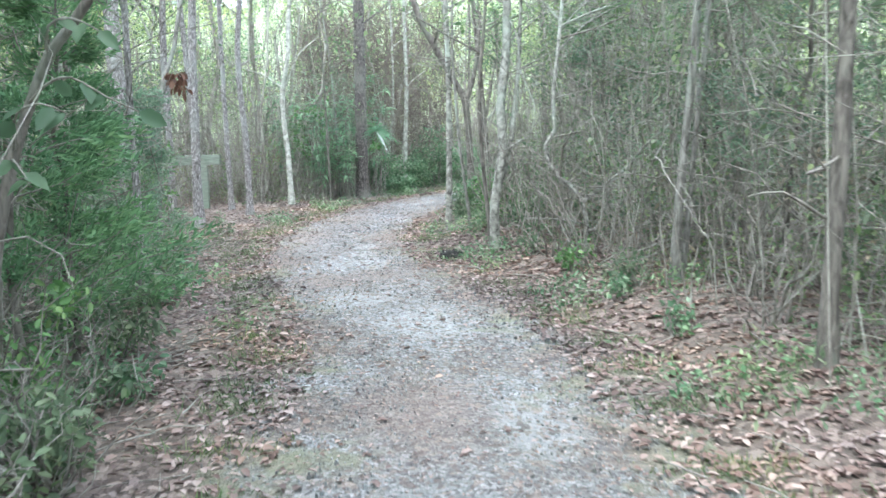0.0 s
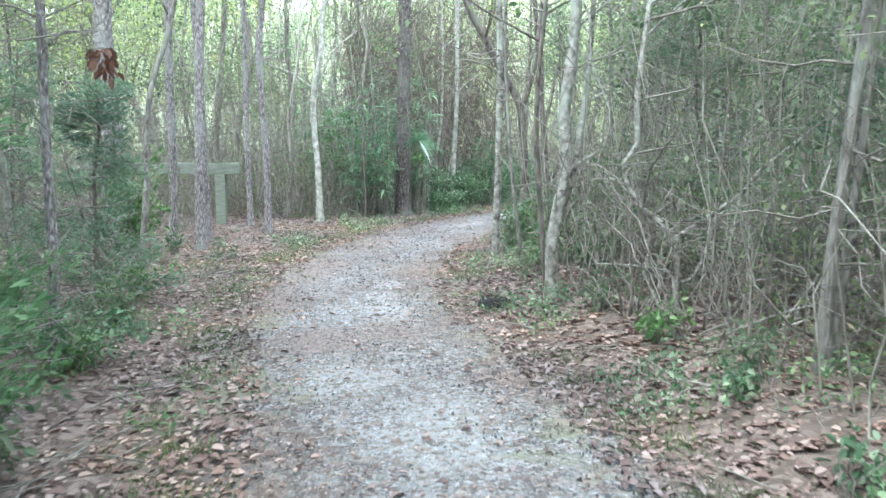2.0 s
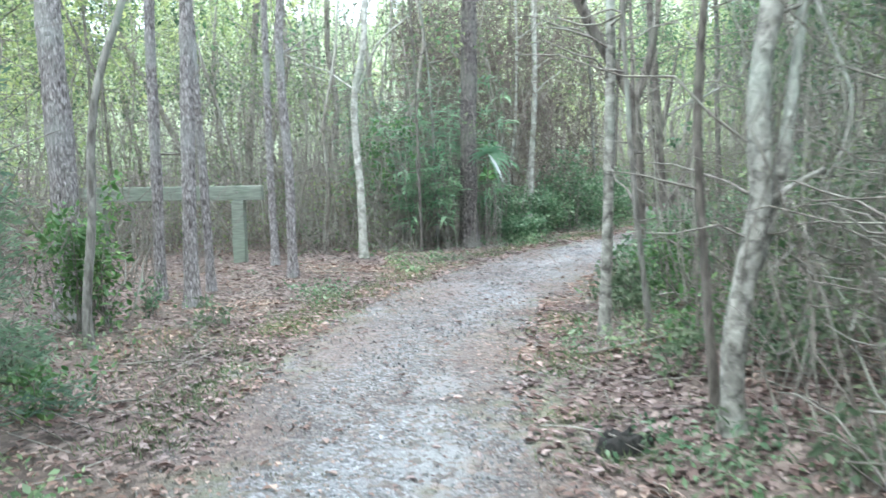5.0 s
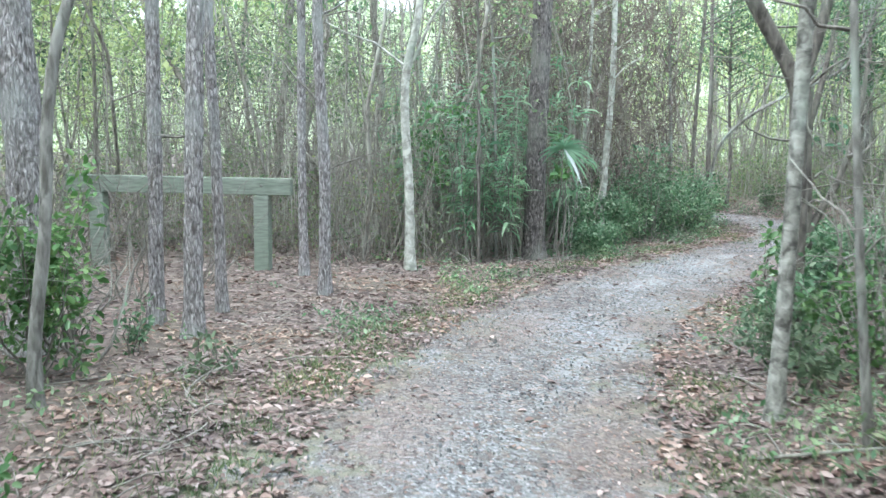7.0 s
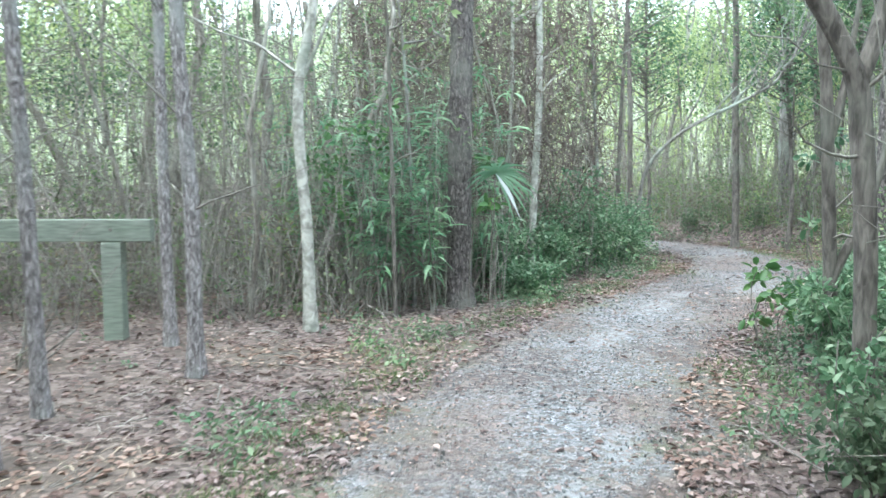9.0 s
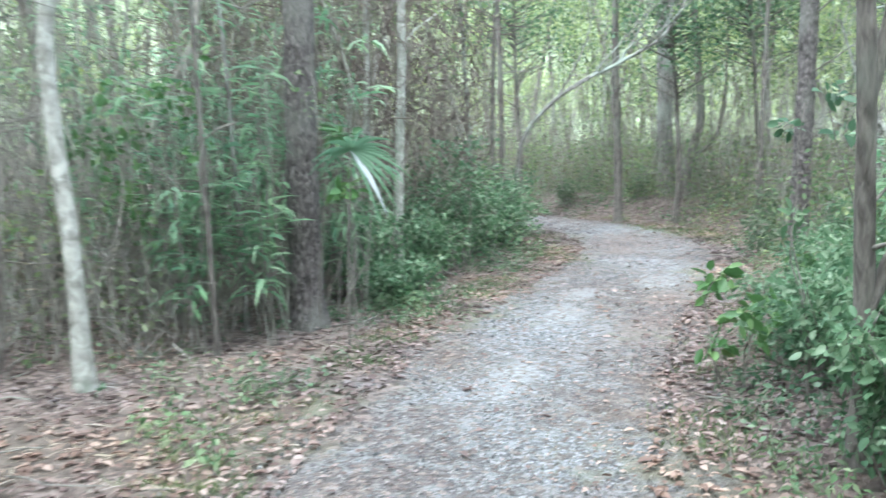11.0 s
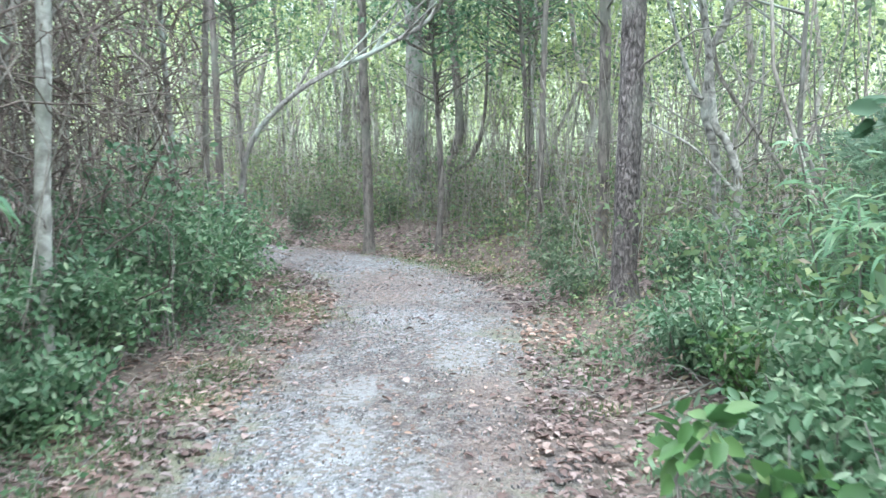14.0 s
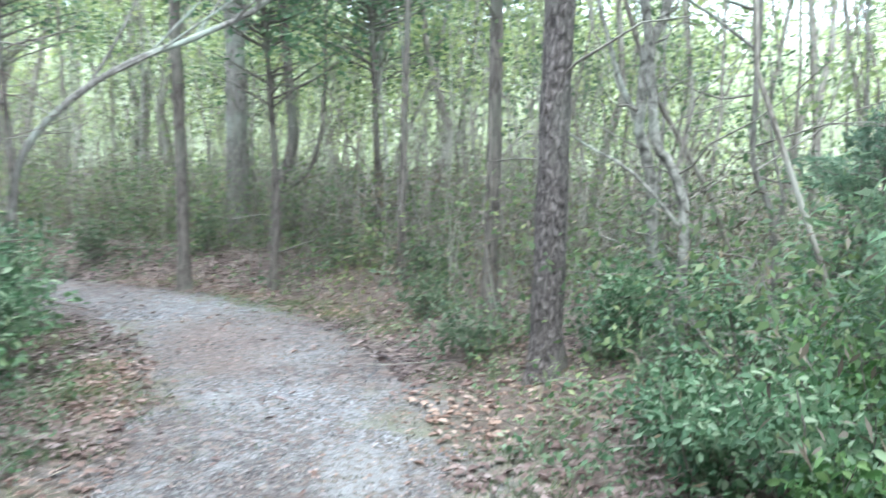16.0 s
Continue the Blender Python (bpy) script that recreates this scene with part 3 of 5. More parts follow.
tree("twisted_stem", [(3.02, 9.7, 0), (3.03, 9.7, 0.45), (2.99, 9.72, 0.69), (2.90, 9.76, 0.85), (2.78, 9.81, 0.94), (2.68, 9.85, 1.11), (2.64, 9.87, 1.30), (2.73, 9.83, 1.46), (2.71, 9.84, 1.77), (2.85, 10.0, 2.6)], 0.026, BARK_MOTTLED,
     "twisted bare grey stem in the thicket", 4.2, limbs=[([(3.0, 9.72, 0.66), (3.06, 9.8, 0.73), (3.26, 9.69, 0.90), (3.46, 9.59, 1.08), (3.57, 9.52, 1.26), (3.69, 9.45, 1.38), (3.95, 9.3, 1.65)], 0.024),
                                                          ([(3.03, 9.68, 0.40), (3.09, 9.56, 0.45), (3.17, 9.52, 0.67), (3.22, 9.49, 0.92), (3.39, 9.40, 1.0), (3.59, 9.27, 1.08)], 0.013),
                                                          ([(3.03, 9.68, 0.42), (2.95, 9.45, 0.48), (2.75, 9.39, 0.55), (2.51, 9.49, 0.57), (2.32, 9.56, 0.57)], 0.011)], twigs=26, leaves=120, seed=17, taper=0.5)
tree("grey_tree", up(3.14, 7.9, (0.03, 0.0, 0.8), (0.10, 0.0, 1.6), (0.16, 0.0, 2.4)), 0.040, BARK_GREY, "slender grey tree with lichen in the thicket", 6, twigs=14, leaves=400, seed=18)
tree("grey_tree", up(3.23, 7.95, (0.06, 0.0, 0.8), (0.12, 0.0, 1.6), (0.2, 0.0, 2.4)), 0.026, BARK_GREY, "thin grey stem growing against a thicker one", 5, twigs=10, leaves=200, seed=19)
tree("brown_tree", up(2.80, 5.38, (0.03, 0.02, 0.8), (0.07, 0.05, 1.5), (0.10, 0.08, 2.4)), 0.050, BARK_BROWN, "reddish brown tree with rough bark at the trail's edge", 7, twigs=12, leaves=500, seed=20)
tree("brown_tree", [(3.45, 15.75, 0), (3.5, 15.8, 0.5), (3.45, 15.78, 1.2), (3.40, 15.75, 1.7), (3.36, 15.75, 2.2), (3.3, 15.8, 3.0)], 0.046, BARK_BROWN, "forked brown tree with knotty bark above a bush", 7,
     limbs=[([(3.41, 15.75, 1.65), (3.5, 15.75, 2.0), (3.62, 15.8, 2.6)], 0.032), ([(3.48, 15.79, 0.75), (3.57, 15.76, 0.98), (3.68, 15.75, 1.2), (3.82, 15.75, 1.7), (3.9, 15.8, 2.4)], 0.034)], twigs=10, leaves=500, seed=34)
# round the far bend
tree("pine_tree", up(7.05, 20.48, (0.03, 0.02, 1.2), (0.06, 0.04, 2.4), (0.10, 0.05, 4.0)), 0.105, BARK_DARK, "pine with reddish grey bark at the bend of the trail", 14, LEAF_CEDAR, twigs=10, leaves=1300, seed=21)
tree("dark_tree", up(8.1, 21.75, (0.02, 0.0, 1.2), (0.0, 0.0, 2.6)), 0.065, BARK_BROWN, "straight dark-barked tree behind a pine", 10, twigs=14, leaves=700, seed=22)
tree("dark_tree", up(8.80, 23.42, (0.0, 0.0, 1.2), (0.02, 0.0, 2.6)), 0.040, BARK_BROWN, "slim dark tree beyond the bend", 8, twigs=14, leaves=500, seed=23)
tree("dark_tree", up(7.72, 25.7, (-0.02, 0.0, 1.2), (-0.08, 0.0, 2.6), (-0.1, 0.0, 4)), 0.070, BARK_BROWN, "straight dark-barked tree beside the bend", 11, twigs=12, leaves=900, seed=24)
tree("grey_tree", up(9.55, 27.2, (-0.02, 0.0, 1.2), (-0.06, 0.0, 2.6), (-0.1, 0.0, 4)), 0.16, BARK_GREY, "stout pale grey tree deep in the woods", 12, twigs=12, leaves=1200, seed=25)
tree("forked_tree", [(9.2, 26.0, 0), (9.32, 26.05, 1.1), (9.5, 26.0, 1.7), (9.5, 26.1, 2.6), (9.45, 26.2, 3.7)], 0.075, BARK_BROWN, "dark tree with an upswept side limb", 9,
     limbs=[([(9.3, 26.05, 1.05), (9.66, 25.85, 1.38), (9.82, 25.8, 2.0), (9.9, 25.85, 2.8), (9.95, 25.9, 3.6)], 0.035)], twigs=14, leaves=900, seed=26)
tree("leaning_tree", [(5.35, 24.6, 0), (5.42, 24.6, 0.9), (5.52, 24.55, 1.5), (5.85, 24.4, 1.95), (6.3, 24.2, 2.3), (6.9, 24.0, 2.6), (7.6, 23.9, 3.1)], 0.036, BARK_GREY,
     "pale leaning tree with a sharply bent trunk", 5.5, limbs=[([(5.95, 24.35, 2.03), (6.2, 24.25, 2.5), (6.4, 24.2, 3.0), (6.5, 24.1, 3.8)], 0.018)], twigs=12, leaves=400, seed=27, taper=0.6)
tree("dark_tree", up(5.15, 24.9, (0.0, 0.0, 1.2), (0.03, 0.0, 2.6)), 0.042, BARK_BROWN, "thin dark stem behind the bushes", 8, twigs=16, leaves=400, seed=28)
tree("dark_tree", up(4.45, 24.0, (0.04, 0.0, 1.2), (-0.03, 0.0, 2.6)), 0.035, BARK_GREY, "thin grey stem rising out of the bushes", 7, twigs=16, leaves=400, seed=29)
tree("dark_tree", up(6.1, 26.9, (-0.03, 0.0, 1.2), (-0.05, 0.0, 2.6)), 0.055, BARK_BROWN, "dark stem in the shade beyond the bend", 9, twigs=14, leaves=500, seed=30)
tree("gnarled_tree", [(7.84, 20.0, 0), (7.82, 20.03, 0.7), (7.77, 20.12, 0.91), (7.75, 20.15, 1.44), (7.70, 20.23, 1.75), (7.71, 20.23, 1.91), (7.72, 20.21, 2.31), (7.77, 20.12, 2.5), (7.9, 20.1, 3.2)], 0.042, BARK_MOTTLED, "gnarled light grey tree with bent limbs", 6,
     limbs=[([(7.70, 20.23, 1.80), (7.64, 20.34, 2.04), (7.60, 20.39, 2.22), (7.5, 20.5, 2.7)], 0.026)], twigs=24, leaves=500, seed=31)
tree("gnarled_tree", [(7.69, 19.86, 0), (7.69, 19.87, 0.7), (7.68, 19.88, 1.28), (7.62, 19.99, 1.58), (7.58, 20.05, 1.69), (7.5, 20.1, 2.4)], 0.038, BARK_MOTTLED, "crooked grey tree with a long bare side branch", 5,
     limbs=[([(7.68, 19.89, 1.12), (7.51, 20.16, 1.47), (7.33, 20.44, 1.66), (7.2, 20.6, 1.8)], 0.014)], twigs=18, leaves=300, seed=32)
tree("gnarled_tree", [(8.14, 19.4, 0), (8.13, 19.42, 0.79), (8.11, 19.46, 1.23), (8.07, 19.56, 1.47), (8.05, 19.59, 1.66), (8.05, 19.59, 2.0), (8.1, 19.6, 2.8)], 0.024, BARK_GREY, "thin crooked grey tree among tangled twigs", 5,
     limbs=[([(8.12, 19.44, 1.15), (8.14, 19.4, 1.32), (8.10, 19.48, 1.66), (8.05, 19.5, 2.2)], 0.014)], twigs=18, leaves=300, seed=35)
tree("pine_tree", up(9.3, 18.2, (0.03, 0.02, 1.2), (0.06, 0.04, 2.4)), 0.08, BARK_PINE, "pine with grey bark above the undergrowth", 13, LEAF_CEDAR, twigs=10, leaves=900, seed=33)

for k, (x, y, top) in enumerate(((8.35, 24.95, 4.5), (9.6, 24.6, 4.9), (10.6, 25.6, 5.4), (7.0, 28.4, 5.2))):
    tree("oak_tree", up(x, y, (0.05, 0.0, 1.0), (-0.05, 0.0, 2.4)), 0.045, BARK_BROWN, "young leafy oak spreading low over the bend", top, LEAF_OAK, twigs=14, leaves=2700, seed=50 + k)

# ---- the timber sign seen from behind ----
def plank(x0, x1, y0, y1, z0, z1, bevel=0.008):
    bm = bmesh.new()
    bmesh.ops.create_cube(bm, size=1.0)
    bmesh.ops.scale(bm, vec=(x1 - x0, y1 - y0, z1 - z0), verts=bm.verts)
    bmesh.ops.translate(bm, vec=((x0 + x1) / 2, (y0 + y1) / 2, (z0 + z1) / 2), verts=bm.verts)
    bmesh.ops.bevel(bm, geom=bm.edges[:], offset=bevel, segments=2, affect="EDGES", profile=0.6)
    return bm


def build_sign():
    s = thing("trail_sign", -2.55, 18.3, gz(-2.55, 18.3), "weathered grey-green timber sign board on two square posts", "sign")
    for x in (-0.98, 0.96):
        part("post", plank(x - 0.085, x + 0.085, -0.07, 0.07, -0.1, 0.845, 0.012), TIMBER, s, "square weathered timber post")
    b = part("board", plank(-1.35, 1.30, -0.055, 0.055, 0.85, 1.04, 0.012), TIMBER, s, "thick horizontal timber board")
    for x in (-0.98, 0.96):
        bm = bmesh.new()
        bmesh.ops.create_cone(bm, cap_ends=True, segments=10, radius1=0.016, radius2=0.012, depth=0.014,
                              matrix=Matrix.Translation((x, -0.060, 0.955)) @ Matrix.Rotation(radians(90), 4, "X"))
        part("bolt", bm, STEEL, b, "dark bolt head")
    s.rotation_euler[2] = radians(-6)
    return s


build_sign()


# ---- shrubs and undergrowth ----
def shrub(name, x, y, tall, wide, mat, label, leaf=0.07, width=0.5, count=900, stems=9, seed=0, low=0.12, droop=0.1, category="shrub", group=""):
    """A shrub: several stems from one foot and leaves in clumps round their ends."""
    rng = np.random.default_rng(seed + 500)
    z = gz(x, y)
    root = thing(name, x, y, z, label, category, group)
    a = rng.uniform(0, 2 * np.pi, stems)
    tip = np.stack([np.cos(a), np.sin(a), np.zeros(stems)], 1) * (wide * rng.uniform(0.15, 0.75, stems))[:, None]
    tip[:, 2] = tall * rng.uniform(0.55, 0.98, stems)
    base = np.concatenate([rng.normal(size=(stems, 2)) * 0.04 + tip[:, :2] * 0.12, np.full((stems, 1), -0.05)], 1)
    P = stem_lines(rng, base, tip, 7, 0.10)
    g = tubes(P, np.linspace(1, 0.35, 7)[None] * rng.uniform(0.005, 0.010, stems)[:, None], 5, 0, rng)
    for q in range(stems):
        part("stem", (g[0][q * 35:q * 35 + 35], g[1][:30]), TWIG, root)
    per = 14
    m = max(4, count // per)
    u = rng.random(m) ** 0.6
    i, k = rng.integers(0, stems, m), (low + (1 - low) * u)
    c = np.stack([[np.interp(kk, np.linspace(0, 1, 7), P[ii][:, q]) for q in range(3)] for ii, kk in zip(i, k)])
    c += spread(rng, m) * wide * 0.28 * np.array([1, 1, 0.6])
    c[:, 2] = np.clip(c[:, 2], 0.06, tall)
    g2 = clumps(rng, c, wide * 0.16 + 0.04, per, leaf, width, droop, shape=oval_leaves)
    tagged(part("leaves", g2, mat, root), kind="stuff")
    return root


def evergreen(x, y, tall, wide, label, seed, count=5200, mat=LEAF_CEDAR):
    """A feathery evergreen: one stem, side sprays that hang outward, scaly green sprigs."""
    rng = np.random.default_rng(seed + 900)
    z = gz(x, y)
    root = thing("evergreen_shrub", x, y, z, label, "shrub")
    line = stem_lines(rng, np.array([[0, 0, -0.05]]), np.array([[rng.normal() * 0.15, rng.normal() * 0.15, tall]]), 12, 0.03)
    part("trunk", tubes(line, np.linspace(0.028, 0.006, 12)[None], 8, 0.05, rng), BARK_BROWN, root)
    n = 34
    k = rng.uniform(0.08, 0.97, n)
    base = np.stack([np.interp(k, np.linspace(0, 1, 12), line[0][:, q]) for q in range(3)], 1)
    a = rng.uniform(0, 2 * np.pi, n)
    reach = wide * (1.08 - k * 0.75) * rng.uniform(0.55, 1.1, n)
    tip = base + np.stack([np.cos(a) * reach, np.sin(a) * reach, reach * rng.uniform(-0.1, 0.45, n)], 1)
    tip[:, 2] = np.maximum(tip[:, 2], 0.12)
    P = stem_lines(rng, base, tip, 6, 0.08)
    g = tubes(P, np.linspace(1, 0.3, 6)[None] * np.full((n, 1), 0.006), 4, 0, rng)
    for q in range(n):
        part("branch", (g[0][q * 24:q * 24 + 24], g[1][:20]), TWIG, root)
    count = int(count * 1.45)
    i, u = rng.integers(0, n, count), rng.uniform(0.2, 1.05, count)
    s = np.clip(u, 0, 0.999) * 5
    lo = s.astype(int)
    c = P[i, lo] * (1 - (s - lo))[:, None] + P[i, np.minimum(lo + 1, 5)] * (s - lo)[:, None] + spread(rng, count) * 0.085
    way = unit(tip[i] - base[i]) + spread(rng, count) * 0.8 + np.array([0, 0, 0.15])
    L = rng.uniform(0.035, 0.09, count)
    tagged(part("foliage", blades(c, way, spread(rng, count), L, L * 0.22), mat, root), kind="stuff")
    return root


evergreen(-1.55, 6.3, 3.4, 0.95, "tall feathery dark green evergreen overhanging the trail", 1, 7000)
evergreen(-1.75, 8.2, 3.0, 0.85, "feathery dark green evergreen at the trail's edge", 2, 6000)
evergreen(-1.6, 11.0, 2.0, 0.8, "young feathery light green evergreen with drooping sprays", 3, 4500, LEAF_MINT)
evergreen(-2.5, 9.6, 3.4, 1.0, "feathery evergreen deeper in the thicket", 4, 5500)
evergreen(-2.4, 5.2, 3.6, 1.1, "tall evergreen among bare twigs", 5, 6000)
evergreen(-1.5, 7.2, 2.4, 0.75, "feathery dark green evergreen with low sprays", 11, 5000)
evergreen(-2.1, 4.2, 3.6, 0.9, "tall feathery evergreen near bare twigs", 12, 5000)
evergreen(-2.9, 12.4, 2.4, 0.9, "pale feathery evergreen beside the clearing", 6, 3400, LEAF_MINT)
evergreen(4.9, 6.9, 4.2, 1.2, "tall pale green evergreen above the thicket", 7, 5000, LEAF_MINT)
evergreen(4.0, 7.7, 3.8, 1.0, "airy pale green evergreen over the thicket", 14, 3600, LEAF_MINT)
evergreen(4.3, 9.6, 4.0, 1.1, "airy pale green evergreen among bare brush", 15, 3600, LEAF_MINT)
evergreen(5.4, 9.2, 4.5, 1.3, "tall feathery evergreen behind bare brush", 8, 5000, LEAF_MINT)
evergreen(8.1, 18.7, 1.7, 0.9, "feathery blue-green young evergreen beside the trail", 9, 4500, LEAF_MINT)
evergreen(6.85, 18.1, 1.5, 0.6, "ragged feathery evergreen among dead stalks beside the trail", 13, 2600, LEAF_MINT)
evergreen(3.9, 11.8, 3.6, 1.0, "feathery evergreen behind the forked tree", 10, 4000, LEAF_MINT)

LOW = "low green broadleaf shrub on the leaf litter"
for n, (x, y, tall, wide, cnt) in enumerate(((-1.1, 5.15, 0.45, 0.4, 380), (-1.05, 6.3, 0.35, 0.35, 300), (-1.25, 4.7, 0.7, 0.5, 260), (-1.45, 5.6, 0.75, 0.6, 700), (-1.3, 7.2, 0.55, 0.5, 500), (-1.3, 9.2, 0.45, 0.45, 420), (-1.25, 10.1, 0.35, 0.4, 300),
                                             (-1.45, 11.6, 0.4, 0.4, 300), (-1.9, 12.2, 0.55, 0.45, 420), (2.45, 6.5, 0.22, 0.25, 110), (2.8, 7.85, 0.28, 0.28, 140), (2.6, 8.87, 0.3, 0.3, 170),
                                             (2.5, 9.9, 0.3, 0.28, 150), (2.57, 7.68, 0.2, 0.22, 110), (2.35, 11.6, 0.3, 0.3, 150), (2.6, 12.2, 0.4, 0.35, 220), (-0.98, 13.98, 0.3, 0.2, 120),
                                             (-1.66, 14.42, 0.45, 0.2, 130), (2.9, 11.2, 0.6, 0.5, 480), (2.9, 13.6, 0.7, 0.5, 500), (2.6, 13.95, 0.6, 0.35, 520), (2.75, 14.3, 0.75, 0.38, 620), (2.5, 13.45, 0.35, 0.3, 260))):
    shrub("low_shrub", x, y, tall, wide, (LEAF_DRAB, LEAF_BUSH, LEAF_DRAB, LEAF_BRIGHT)[n % 4], LOW, 0.055, 0.5, cnt, 6, n, group="low shrubs along the trail")
shrub("young_shrub", -2.05, 13.75, 1.3, 0.55, LEAF_BRIGHT, "bright green leafy shrub at the foot of a pine", 0.06, 0.5, 1400, 8, 40)

for n, (x, y, tall, wide) in enumerate(((-1.46, 9.54, 0.38, 0.36), (-1.3, 9.0, 0.3, 0.3), (-1.2, 7.4, 0.3, 0.3), (-1.35, 10.3, 0.35, 0.32))):
    shrub("fern", x, y, tall, wide, LEAF_BRIGHT, "low feathery bright green fern on the leaf litter", 0.045, 0.28, 420, 9, 160 + n, droop=0.4, category="fern", group="ferns along the trail")

# the long bank of bushes inside the bend
for n, (x, y, tall, wide) in enumerate(((2.55, 20.35, 0.5, 0.55), (2.2, 20.9, 0.8, 0.7), (2.95, 21.5, 0.85, 0.7), (3.3, 22.2, 0.95, 0.75), (3.75, 22.4, 0.9, 0.75), (4.25, 23.0, 0.95, 0.8),
                                        (4.75, 23.5, 1.0, 0.75), (5.1, 24.2, 0.95, 0.7), (3.4, 23.2, 1.1, 0.8), (4.2, 24.0, 1.15, 0.8), (2.5, 22.2, 1.1, 0.8))):
    shrub("leafy_bush", x, y, tall * (0.8 + 0.5 * ((n * 37) % 10) / 10), wide, LEAF_BUSH, "dense dark green broadleaf bush inside the bend", 0.058, 0.5, 1900, 12, 60 + n, group="bushes inside the bend")
# the bush on the right of the bend
for n, (x, y, tall, wide) in enumerate(((4.15, 16.7, 0.72, 0.5), (4.6, 17.35, 0.6, 0.5), (3.75, 15.9, 0.8, 0.45), (5.15, 17.5, 0.75, 0.55), (4.8, 16.4, 1.0, 0.55), (3.42, 15.5, 0.8, 0.36), (4.0, 16.1, 0.7, 0.4))):
    shrub("leafy_bush", x, y, tall, wide, LEAF_BUSH, "glossy green broadleaf bush beside the trail", 0.055, 0.5, 1300, 12, 80 + n, low=0.25, group="bushes beside the trail")
shrub("young_shrub", 3.82, 17.15, 0.75, 0.3, LEAF_BRIGHT, "sprig of large bright yellow-green leaves", 0.10, 0.55, 110, 5, 90, low=0.5)
shrub("young_shrub", 4.0, 16.65, 1.75, 0.18, LEAF_BUSH, "tall thin sprout with large green leaves", 0.075, 0.6, 90, 3, 91)
for n, (x, y, tall, wide) in enumerate(((6.25, 18.3, 0.7, 0.6), (6.75, 18.9, 0.75, 0.65), (7.3, 19.4, 0.7, 0.6), (7.35, 20.0, 0.65, 0.55), (6.6, 17.6, 0.9, 0.7), (7.5, 18.4, 0.9, 0.7), (8.1, 20.2, 0.7, 0.6), (6.1, 17.4, 0.55, 0.5), (5.6, 18.0, 0.4, 0.4), (5.9, 18.85, 0.5, 0.4), (5.4, 18.15, 0.5, 0.42), (5.75, 18.4, 0.6, 0.5), (6.25, 19.15, 0.45, 0.4), (5.0, 17.75, 0.45, 0.4))):
    shrub("low_bush", x, y, tall, wide, LEAF_BUSH if n % 5 else LEAF_BRIGHT, "low green leafy bush under the pines", 0.046, 0.5, 1400, 10, 100 + n, group="bushes under the pines")
for n, (x, y, tall) in enumerate(((6.9, 21.2, 0.35), (7.6, 22.4, 0.4), (8.2, 23.0, 0.45), (8.4, 24.4, 0.6), (8.1, 26.6, 0.7), (7.2, 27.6, 0.7), (6.2, 28.4, 0.6))):
    shrub("low_shrub", x + 0.5, y, tall, 0.45, LEAF_DRAB, "sparse drab green undergrowth beyond the bend", 0.06, 0.5, 420, 8, 120 + n, group="undergrowth beyond the bend")

for n, (x, y, tall, wide) in enumerate(((6.2, 18.55, 0.25, 0.3), (6.6, 19.15, 0.3, 0.35), (6.95, 19.65, 0.3, 0.35), (6.55, 18.35, 0.4, 0.35), (7.2, 20.15, 0.3, 0.3), (-1.15, 5.35, 0.3, 0.3), (-1.25, 6.1, 0.4, 0.35))):
    shrub("low_shrub", x, y, tall, wide, LEAF_DRAB, "straggling drab green seedlings at the trail's margin", 0.05, 0.5, 260, 6, 140 + n, group="seedlings at the margin")


def bare_shrub(x, y, tall, wide, seed, bark=TWIG):
    """A leafless shrub: forking stems from one foot."""
    rng = np.random.default_rng(seed + 3100)
    root = thing("bare_shrub", x, y, gz(x, y), "leafless grey shrub of tangled forking stems", "shrub", "bare shrubs in the thicket")
    n = 9
    a = rng.uniform(0, 2 * np.pi, n)
    base = np.concatenate([rng.normal(size=(n, 2)) * 0.05, np.full((n, 1), -0.05)], 1)
    tip = np.stack([np.cos(a) * wide * rng.uniform(0.3, 1, n), np.sin(a) * wide * rng.uniform(0.3, 1, n), tall * rng.uniform(0.4, 1, n)], 1)
    P = stem_lines(rng, base, tip, 8, 0.16)
    g = tubes(P, np.linspace(1, 0.3, 8)[None] * rng.uniform(0.006, 0.013, n)[:, None], 5, 0, rng)
    for q in range(n):
        part("stem", (g[0][q * 40:q * 40 + 40], g[1][:35]), bark, root)
    m = 26
    i, k = rng.integers(0, n, m), rng.integers(2, 8, m)
    b2 = P[i, k]
    t2 = b2 + spread(rng, m) * rng.uniform(0.15, 0.55, m)[:, None] + np.array([0, 0, 0.12])
    t2[:, 2] = np.maximum(t2[:, 2], 0.05)
    g = tubes(stem_lines(rng, b2, t2, 5, 0.14), np.linspace(1, 0.4, 5)[None] * np.full((m, 1), 0.0035), 4, 0, rng)
    for q in range(m):
        part("twig", (g[0][q * 20:q * 20 + 20], g[1][:16]), bark, root)


